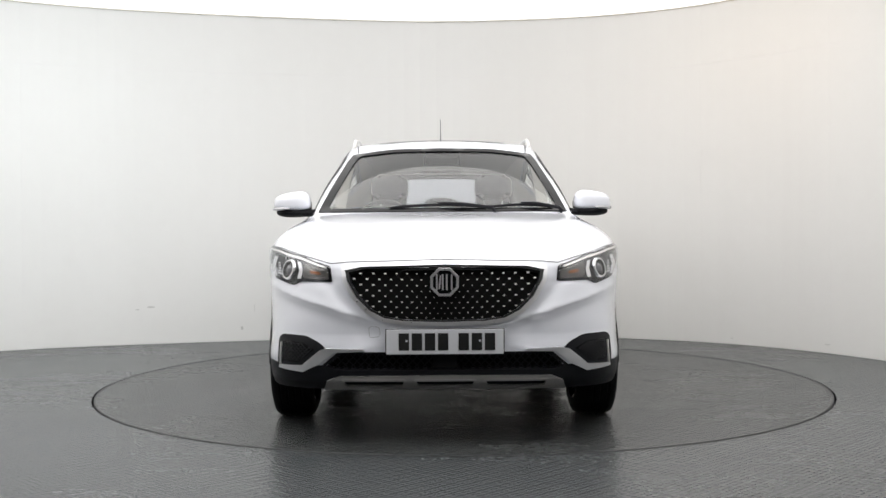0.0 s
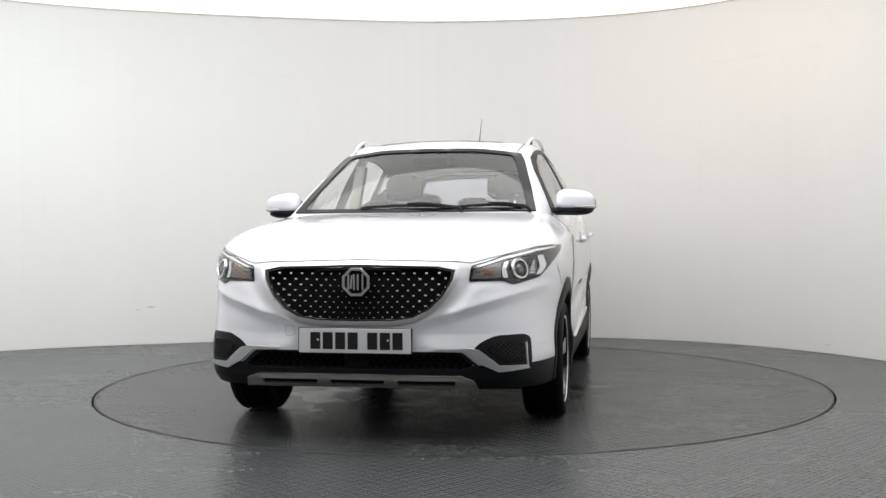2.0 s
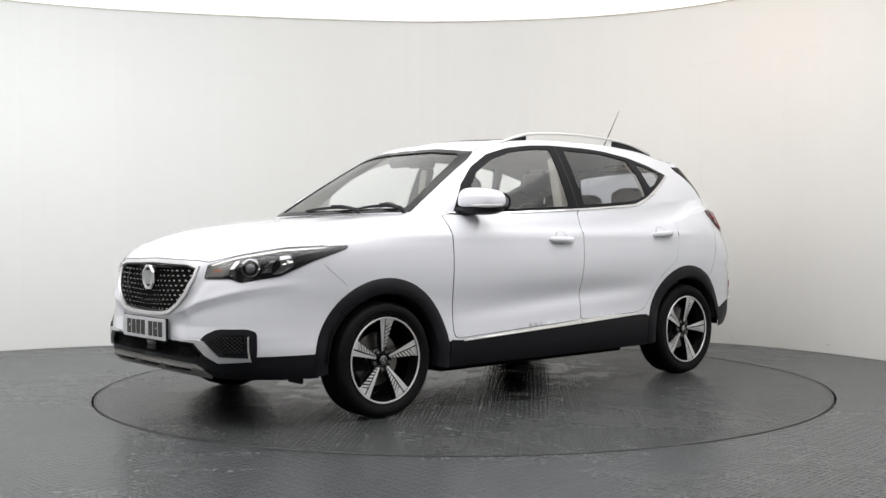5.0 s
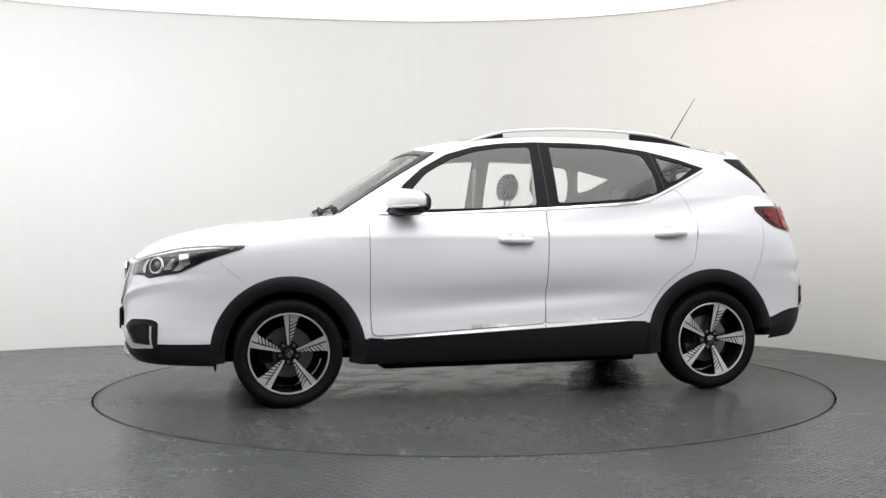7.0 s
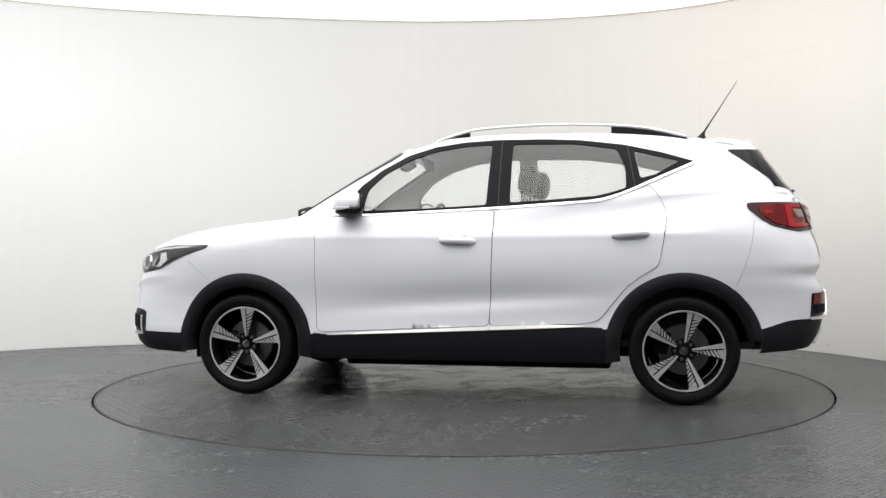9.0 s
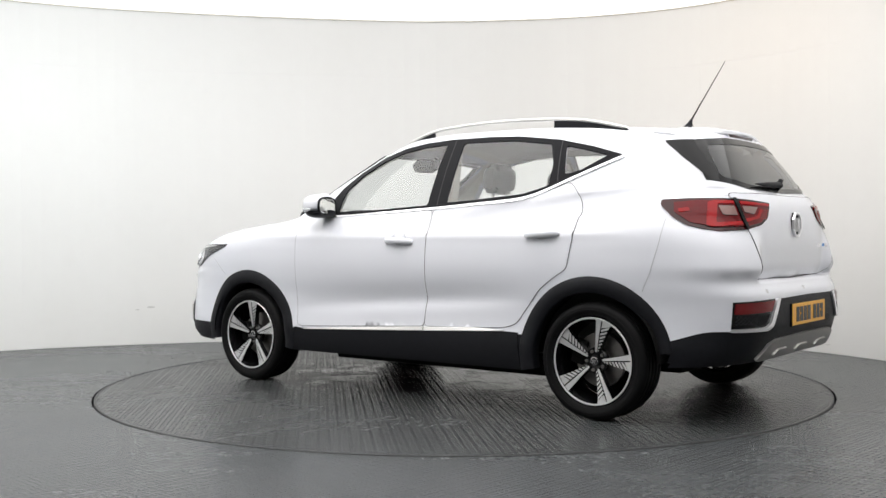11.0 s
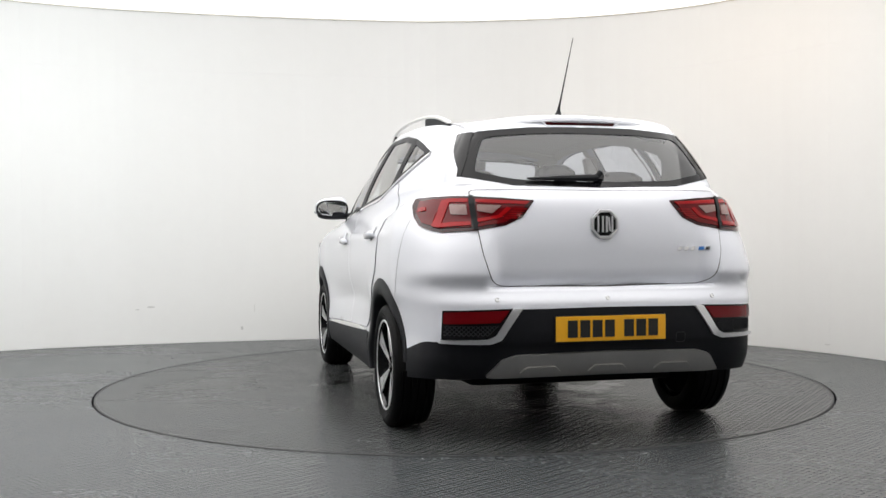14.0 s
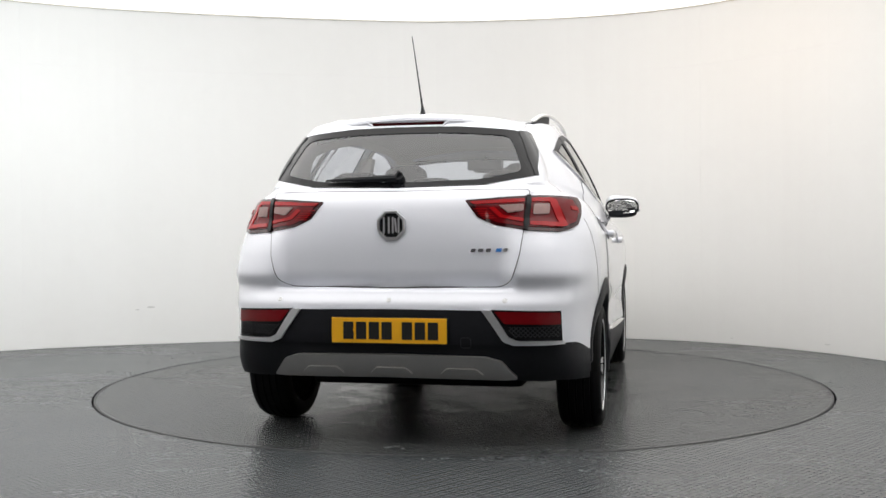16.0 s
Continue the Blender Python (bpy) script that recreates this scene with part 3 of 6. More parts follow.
INTAKE = ((0.0, 0.424), (0.465, 0.424), (0.545, 0.362), (0.50, 0.344), (0.0, 0.344))


GRILLE = ((0.0, 0.826), (0.38, 0.818), (0.462, 0.800), (0.452, 0.745), (0.405, 0.665), (0.345, 0.605), (0.275, 0.568), (0.18, 0.553), (0.0, 0.549))
GRILLE_IN = ((0.0, 0.808), (0.36, 0.802), (0.438, 0.786), (0.430, 0.745), (0.390, 0.675), (0.330, 0.620), (0.265, 0.585), (0.18, 0.571), (0.0, 0.567))


def add_sheet(bm, sheet, keep=None):
    """Adds a sheet's faces where keep(centre) holds."""
    cols = [[bm.verts.new(p) for p in row] for row in sheet]
    for a, b in zip(cols, cols[1:]):
        for j in range(len(a) - 1):
            q = (a[j], b[j], b[j + 1], a[j + 1])
            if keep and not keep(sum((v.co for v in q), Vector()) / 4):
                continue
            try:
                bm.faces.new(q)
            except ValueError:
                pass


def tidy(bm):
    bmesh.ops.remove_doubles(bm, verts=bm.verts, dist=0.0012)
    bmesh.ops.delete(bm, geom=[v for v in bm.verts if not v.link_faces], context="VERTS")
    bmesh.ops.dissolve_degenerate(bm, dist=0.0005, edges=bm.edges)


ALL = range(TOTAL + 1)
UP = [j / 52 for j in range(53)]
SHEETS = {
    "lower": patch(body_point, [-1 + j / 10 for j in range(11)], ALL),
    "flank": patch(body_point, LEVELS, ALL),
    "shoulder": patch(shoulder_point, [j / 14 for j in range(15)], range(NF + 14, TOTAL + 1)),
    "bonnet": patch(shoulder_point, [j / 24 for j in range(25)], range(NF + 15)),
    "cabin": patch(cabin_point, UP, ALL),
    "roof": patch(roof_sheet, [j / 20 for j in range(21)], ALL),
}
# the closed skin, for laying trim on it
bm = bmesh.new()
for sheets in SHEETS.values():
    for sh in sheets:
        add_sheet(bm, sh)
bmesh.ops.remove_doubles(bm, verts=bm.verts, dist=0.0012)
SKIN = BVHTree.FromBMesh(bm)
bm.free()

bm = bmesh.new()
for name in ("flank", "shoulder", "cabin", "roof"):
    for sh in SHEETS[name]:
        add_sheet(bm, sh, lambda c: not arch_cut(c) and not cabin_zone(c) and not grille_cut(c))
tidy(bm)
part("body_shell", bm, PAINT, CAR, "glossy white pearl body shell", angle=62)
bm = bmesh.new()
for sh in SHEETS["bonnet"]:
    add_sheet(bm, sh)
tidy(bm)
part("bonnet", bm, PAINT, CAR, "white bonnet", angle=40)
bm = bmesh.new()
for sh in SHEETS["lower"]:
    add_sheet(bm, sh, lambda c: not arch_cut(c) and not grille_cut(c))
tidy(bm)
part("lower_cladding", bm, BLACK, CAR, "textured black plastic lower cladding", angle=40)

# ---------------------------------------------------------------- laying trim on the skin


def azimuth(alpha):
    """Unit vectors across and into the skin for a view from that side (0: nose, 90: left flank, 180: tail)."""
    a = radians(alpha)
    return Vector((math.cos(a), math.sin(a), 0)), Vector((-math.sin(a), math.cos(a), 0))


def on_skin(alpha, u, z):
    """The skin point met by looking inwards from azimuth alpha at u across and z up, with its outward normal."""
    across, into = azimuth(alpha)
    start = across * u - into * 4 + Vector((0, 0, z))
    hit, nrm, _, _ = SKIN.ray_cast(start, into)
    if hit is None:
        hit, nrm, _, _ = SKIN.find_nearest(start + into * 2.2)
    if nrm.dot(into) > 0:
        nrm = -nrm
    return hit, nrm


def front(x, z):
    return on_skin(0, x, z)[0]


def flank(y, z):
    return on_skin(90, y, z)[0]


def rear(x, z):
    return on_skin(180, -x, z)[0]


def to_plane(points, alpha):
    across, _ = azimuth(alpha)
    return [(p.dot(across), p.z) for p in points]


def densify(poly, step):
    out = []
    for i, p in enumerate(poly):
        q = poly[(i + 1) % len(poly)]
        n = max(1, int(math.dist(p, q) / step))
        out += [(p[0] + (q[0] - p[0]) * k / n, p[1] + (q[1] - p[1]) * k / n) for k in range(n)]
    return out


def lay(bm, alpha, poly, holes=(), off=0.003, thick=0.006, step=0.02, dome=0.0, plane=None):
    """A plate with that outline (u, z), laid on the skin off metres proud of it, with rims thick metres deep.
    dome swells its middle; plane: a fixed depth along the view in place of the skin."""
    loops = [densify(list(p), step) for p in (poly, *holes)]
    verts, edges = [], []
    for lp in loops:
        s = len(verts)
        verts += lp
        edges += [(s + k, s + (k + 1) % len(lp)) for k in range(len(lp))]
    us, zs = [p[0] for p in poly], [p[1] for p in poly]
    u = min(us) + step * 0.5
    rim = loops[0]
    while u < max(us):
        z = min(zs) + step * 0.5
        while z < max(zs):
            if in_poly(u, z, poly) and not any(in_poly(u, z, h) for h in holes) and min(math.dist((u, z), q) for lp in loops for q in lp) > step * 0.55:
                verts.append((u, z))
            z += step
        u += step
    co, _, faces, *_ = delaunay_2d_cdt([Vector(v) for v in verts], edges, [], 0, 1e-5)
    keep = []
    for f in faces:
        c = sum((co[i] for i in f), Vector((0, 0))) / len(f)
        if in_poly(c.x, c.y, poly) and not any(in_poly(c.x, c.y, h) for h in holes):
            keep.append(f)
    across, into = azimuth(alpha)
    top, low = {}, {}
    for i in {i for f in keep for i in f}:
        if plane is None:
            p, n = on_skin(alpha, co[i].x, co[i].y)
        else:
            p, n = across * co[i].x + into * plane + Vector((0, 0, co[i].y)), -into
        d = 0.0
        if dome:
            r = min(math.dist(co[i], q) for q in rim)
            d = dome * (1 - math.exp(-r / 0.02))
        top[i] = bm.verts.new(p + n * (off + d))
        low[i] = p + n * (off - thick)
    made = []
    count = {}
    for f in keep:
        try:
            made.append(bm.faces.new([top[i] for i in f]))
        except ValueError:
            continue
        for a, b in zip(f, (*f[1:], f[0])):
            count[tuple(sorted((a, b)))] = count.get(tuple(sorted((a, b))), 0) + 1
    if thick:
        lows = {}
        for (a, b), n in count.items():
            if n == 1:
                for i in (a, b):
                    if i not in lows:
                        lows[i] = bm.verts.new(low[i])
                bm.faces.new((top[a], top[b], lows[b], lows[a]))
    return made


def plate_part(name, alpha, poly, material, parent, label="", holes=(), round_by=0.0, angle=35, **more):
    bm = bmesh.new()
    lay(bm, alpha, rounded(poly, round_by) if round_by else poly, holes, **more)
    return part(name, bm, material, parent, label, angle=angle)


def ribbon(bm, alpha, path, half, off=0.0012, closed=False, step=0.015, thick=0.002):
    """A narrow strip along a path (u, z) on the skin."""
    pts = []
    m = len(path)
    for i in range(m if closed else m - 1):
        p, q = path[i], path[(i + 1) % m]
        n = max(1, int(math.dist(p, q) / step))
        pts += [(p[0] + (q[0] - p[0]) * k / n, p[1] + (q[1] - p[1]) * k / n) for k in range(n)]
    if not closed:
        pts.append(path[-1])
    rows = []
    for i, p in enumerate(pts):
        a = pts[i - 1] if closed or i else p
        b = pts[(i + 1) % len(pts)] if closed or i + 1 < len(pts) else p
        d = Vector((b[0] - a[0], b[1] - a[1])).normalized()
        row = []
        for s, o in ((-1, off - thick), (-1, off), (1, off), (1, off - thick)):
            h, n = on_skin(alpha, p[0] - d.y * half * s, p[1] + d.x * half * s)
            row.append(bm.verts.new(h + n * o))
        rows.append(row)
    for i in range(len(rows) if closed else len(rows) - 1):
        a, b = rows[i], rows[(i + 1) % len(rows)]
        for k in range(3):
            bm.faces.new((a[k], a[k + 1], b[k + 1], b[k]))


def seam(name, alpha, path, parent, half=0.0022, material=None, **more):
    bm = bmesh.new()
    ribbon(bm, alpha, path, half, **more)
    return part(name, bm, material or SEAM, parent)


def mirrored(poly):
    return [(-u, z) for u, z in reversed(poly)]


def smooth_path(points, per=6, closed=False):
    pts = list(points)
    if closed:
        pts = [points[-1], *points, points[0], points[1]]
        sp = spline(pts, per)
        return [(p.x, p.y) for p in sp[per:-per - 1]]
    return [(p.x, p.y) for p in spline(pts, per)]


# side views: 90 is the left flank, 270 the right, where u runs the other way
SIDES = ((90, 1), (270, -1))


def side_poly(poly, s):
    return list(poly) if s == 1 else mirrored(poly)


# ---------------------------------------------------------------- wheel arches, sills and underside
def arch_part(yh, s, r_out, a0, a1):
    bm = bmesh.new()
    n = 40
    rows = []
    for i in range(n + 1):
        a = radians(a0 + (a1 - a0) * i / n)
        row = []
        for r, dx in ((r_out, 0.001), (r_out - 0.006, 0.007), (r_out - 0.045, 0.010), (r_out - 0.078, 0.007), (r_out - 0.084, 0.001), (r_out - 0.084, -0.06)):
            y, z = yh + r * math.cos(a), HUB_Z + r * math.sin(a)
            rr = r_out + 0.004
            p, _ = on_skin(90 if s == 1 else 270, (yh + rr * math.cos(a)) * s, max(0.28, HUB_Z + rr * math.sin(a)))
            row.append(bm.verts.new((p.x + s * dx, y, z)))
        rows.append(row)
    for a, b in zip(rows, rows[1:]):
        for k in range(5):
            bm.faces.new((a[k], a[k + 1], b[k + 1], b[k]))
    return part("arch_cladding", bm, BLACK, CAR, "textured black plastic wheel-arch cladding", angle=50)


for alpha, s in SIDES:
    arch_part(HUB_F, s, 0.428, -10, 187)
    arch_part(HUB_R, s, 0.434, 9, 190)
    for yh in (HUB_F, HUB_R):
        bm = bmesh.new()
        rows = []
        for i in range(33):
            a = radians(2 + 176 * i / 32)
            r = 0.378
            rows.append([bm.verts.new((s * x, yh + rr * math.cos(a), HUB_Z + rr * math.sin(a))) for x, rr in ((0.872, 0.362), (0.84, r), (0.60, r), (0.52, 0.30), (0.52, 0.02))])
        for a, b in zip(rows, rows[1:]):
            for k in range(4):
                bm.faces.new((a[k], a[k + 1], b[k + 1], b[k]))
        part("wheel_well", bm, DARKGREY, CAR)
    # sill: a stepped black board with a bright strip on the doors
    sill = ((-0.765, 0.232), (-0.745, 0.378), (-0.62, 0.366), (0.25, 0.402), (0.30, 0.410), (0.84, 0.430), (0.945, 0.426), (0.955, 0.232))
    plate_part("sill_cladding", alpha, side_poly(sill, s), BLACK, CAR, off=0.007, thick=0.03, step=0.03)
    foot = curve(((-0.67, 0.366), (0.30, 0.405), (0.86, 0.431)))
    tall = curve(((-0.67, 0.003), (-0.30, 0.013), (0.30, 0.021), (0.62, 0.019), (0.86, 0.003)))
    for y0, y1 in ((-0.66, 0.300), (0.306, 0.85)):
        bm = bmesh.new()
        rows = []
        for k in range(25):
            y = y0 + (y1 - y0) * k / 24
            z, h = foot(y), tall(y)
            x = max(abs(flank(y, z).x), abs(flank(y, z + h).x))
            rows.append([bm.verts.new((s * (x + dx), y, z + dz)) for dx, dz in ((-0.006, -0.001), (0.014, 0.0), (0.015, 0.003), (0.009, h), (-0.008, h + 0.002))])
        for a, b in zip(rows, rows[1:]):
            for k in range(4):
                bm.faces.new((a[k], a[k + 1], b[k + 1], b[k]))
        bm.faces.new(rows[0])
        bm.faces.new(rows[-1])
        part("sill_strip", bm, SATIN_LIGHT, CAR, "bright silver strip along the door foot", angle=30)
    bm = bmesh.new()
    box(bm, *sorted((s * 0.56, s * 0.69)), HUB_F - 0.400, HUB_F - 0.385, 0.195, 0.27, 0.008)
    part("mud_flap", bm, BLACK, CAR)

bm = bmesh.new()
box(bm, -0.52, 0.52, -1.80, 1.72, 0.225, 0.30, 0.02)
box(bm, -0.64, 0.64, -0.62, 0.98, 0.165, 0.23, 0.02)
box(bm, -0.80, 0.80, -0.76, 0.95, 0.222, 0.26, 0.01)
box(bm, -0.62, 0.62, 1.32, 1.45, 0.25, 0.34, 0.03)
box(bm, -0.56, 0.56, -1.90, -1.60, 0.262, 0.29, 0.01)
box(bm, -0.60, 0.60, 1.74, 1.96, 0.325, 0.355, 0.01)
part("underbody", bm, DARKGREY, CAR, "black underbody and battery tray")

# ---------------------------------------------------------------- glazing


def glaze(name, zone, test, material, parent, label=""):
    bm = bmesh.new()
    for sh in SHEETS["cabin"]:
        add_sheet(bm, sh, lambda c: cabin_zone(c) == zone and test(c))
    tidy(bm)
    ob = part(name, bm, material, parent, label, angle=60)
    ob.visible_shadow = False
    return ob


glaze("windscreen", 1, lambda c: True, GLASS, CAR, "clear laminated windscreen")
glaze("rear_window", 2, lambda c: True, REARGLASS, CAR, "tinted heated rear window")
for alpha, s in SIDES:
    for name, pane in (("front_window", PANE_F), ("rear_door_window", PANE_R), ("quarter_window", PANE_Q)):
        glaze(name, 3, lambda c: c.x * s > 0 and in_poly(c.y, c.z, pane), GLASS, CAR)
    inset = [tuple(rounded(side_poly(p, s), 0.02)) for p in (PANE_F, PANE_R, PANE_Q)]
    outline = side_poly(GLAZING, s)
    # the glass laps under its black frame by some millimetres
    frame_holes = []
    for hole in inset:
        cu = sum(p[0] for p in hole) / len(hole)
        cz = sum(p[1] for p in hole) / len(hole)
        frame_holes.append([(cu + (u - cu) * 0.985, cz + (z - cz) * 0.965) for u, z in hole])
    plate_part("window_frame", alpha, outline, PILLAR, CAR, "satin black door window frames and pillars", holes=frame_holes, off=0.004, thick=0.009, step=0.03)
    belt = [(-0.66, 1.072), (-0.40, 1.070), (-0.08, 1.083), (0.33, 1.101), (0.60, 1.117), (0.92, 1.141), (1.07, 1.184), (1.23, 1.254), (1.46, 1.355)]
    bm = bmesh.new()
    ribbon(bm, alpha, smooth_path(side_poly(belt, s), 5), 0.0055, off=0.009, thick=0.010)
    part("belt_moulding", bm, CHROME, CAR, "thin chrome window moulding")
    # pillar joint between the doors
    seam("pillar_gap", alpha, side_poly([(0.352, 1.108), (0.352, 1.508)], s), CAR, off=0.0052)
    seam("pillar_gap", alpha, side_poly([(1.125, 1.225), (1.080, 1.460)], s), CAR, off=0.0052)

# windscreen border and rear window border
full = [*SCREEN, *[(-x, z) for x, z in reversed(SCREEN[1:-1])]]
outer = [(0.0, 1.079), (0.698, 1.079), (0.656, 1.20), (0.576, 1.40), (0.546, 1.447), (0.30, 1.474), (0.0, 1.479)]
outer = [*outer, *[(-x, z) for x, z in reversed(outer[1:-1])]]
hole = [(x * 0.952, 1.29 + (z - 1.29) * 0.945) for x, z in full]
plate_part("windscreen_border", 0, outer, GLOSSBLACK, CAR, holes=[rounded(hole, 0.03)], off=0.007, thick=0.008, step=0.03)
full = [*BACKLIGHT, *[(-x, z) for x, z in reversed(BACKLIGHT[1:-1])]]
outer = [(0.0, 1.160), (0.40, 1.171), (0.625, 1.214), (0.600, 1.30), (0.562, 1.405), (0.50, 1.432), (0.25, 1.452), (0.0, 1.456)]
outer = [*outer, *[(-x, z) for x, z in reversed(outer[1:-1])]]
hole = [(x * 0.925, 1.300 + (z - 1.300) * 0.88) for x, z in full]
plate_part("rear_window_border", 180, outer, GLOSSBLACK, CAR, holes=[rounded(hole, 0.04)], off=0.003, thick=0.006, step=0.03)

# ---------------------------------------------------------------- doors and shut lines
DOOR_F = [(-0.722, 1.060), (-0.732, 0.975), (-0.732, 0.68), (-0.726, 0.405), (-0.70, 0.385), (0.301, 0.430), (0.311, 0.60), (0.321, 0.84), (0.329, 1.094), (-0.08, 1.076), (-0.40, 1.064)]
DOOR_R = [(0.334, 1.096), (0.326, 0.84), (0.316, 0.60), (0.306, 0.430), (0.845, 0.448), (0.93, 0.47), (0.975, 0.53), (1.08, 0.66), (1.17, 0.725), (1.252, 0.772), (1.278, 0.90), (1.294, 1.00),
          (1.296, 1.06), (1.272, 1.14), (1.205, 1.225), (1.07, 1.176), (0.92, 1.132), (0.60, 1.110)]
for alpha, s in SIDES:
    for name, poly in (("front_door", DOOR_F), ("rear_door", DOOR_R)):
        grown = side_poly(poly, s)
        seam("door_gap", alpha, rounded(grown, 0.03, 3), CAR, half=0.0030, off=0.0022, closed=True, thick=0.003)
        door = plate_part(name, alpha, rounded(grown, 0.03, 3), PAINT, CAR, "white pearl %s" % name.replace("_", " "), off=0.0035, thick=0.004, step=0.022, angle=60)
        hy, hz = (0.125, 0.921) if name == "front_door" else (1.104, 0.951)
        p, _ = on_skin(alpha, hy * s, hz)
        bm = bmesh.new()
        # recessed cup and a lozenge pull bar
        revolve(bm, ((0.001, -0.001), (0.030, 0.0), (0.034, 0.006)), 28, "x", (0, 0, 0))
        bmesh.ops.scale(bm, vec=(1.0, 1.55, 1.15), verts=bm.verts)
        for v in bm.verts:
            h, n = on_skin(alpha, (hy + v.co.y) * s, hz + 0.008 + v.co.z)
            v.co = h + n * (0.0045 + v.co.x * 0.5)
        cup = part("handle_cup", bm, PAINT, door)
        # grey line that paints the shaded outline of the cup; no joint here
        seam("cup_edge_shade", alpha, [((hy + 0.052 * math.cos(b)) * s, hz + 0.010 + 0.036 * math.sin(b)) for b in [2 * math.pi * k / 24 for k in range(24)]], door, half=0.0014, off=0.0052, closed=True, material=HAIR)
        bm = bmesh.new()
        rows = []
        for i in range(15):
            t = -1 + 2 * i / 14
            h, n = on_skin(alpha, (hy + 0.105 * t) * s, hz + 0.004 * t * (1 if name == "rear_door" else -1) - 0.004)
            out = 0.010 + 0.024 * (1 - t ** 4)
            hgt = 0.0195 * (1 - 0.55 * t ** 6)
            c = h + n * (0.004 + out * 0.55)
            rows.append([bm.verts.new(c + n * (out * 0.5 * math.cos(b)) + Vector((0, 0, hgt * math.sin(b)))) for b in [2 * math.pi * k / 10 for k in range(10)]])
        for a, b in zip(rows, rows[1:]):
            for k in range(10):
                bm.faces.new((a[k], a[(k + 1) % 10], b[(k + 1) % 10], b[k]))
        bm.faces.new(rows[0])
        bm.faces.new(rows[-1])
        part("door_handle", bm, PAINT, door, "white door handle", angle=60)
    # front wing lines, fuel side and tail panel joints
    seam("wing_gap", alpha, side_poly([(-1.555, 0.805), (-1.43, 0.700)], s), CAR, half=0.0010, material=HAIR)
    seam("bumper_gap", alpha, side_poly([(1.768, 1.020), (1.752, 0.90), (1.712, 0.76), (1.668, 0.665)], s), CAR, half=0.0010, material=HAIR)
    seam("cowl_gap", alpha, side_poly([(-1.05, 0.985), (-0.80, 1.028), (-0.72, 1.060)], s), CAR, half=0.0012, material=HAIR)

# bonnet front edge line over the grille and lamps
edge = [(-0.845, 0.900), (-0.78, 0.893), (-0.66, 0.861), (-0.515, 0.822), (-0.44, 0.829), (0.0, 0.838), (0.44, 0.829), (0.515, 0.822), (0.66, 0.861), (0.78, 0.893), (0.845, 0.900)]
seam("bonnet_gap", 0, edge, CAR, half=0.0016)

# ---------------------------------------------------------------- wheels


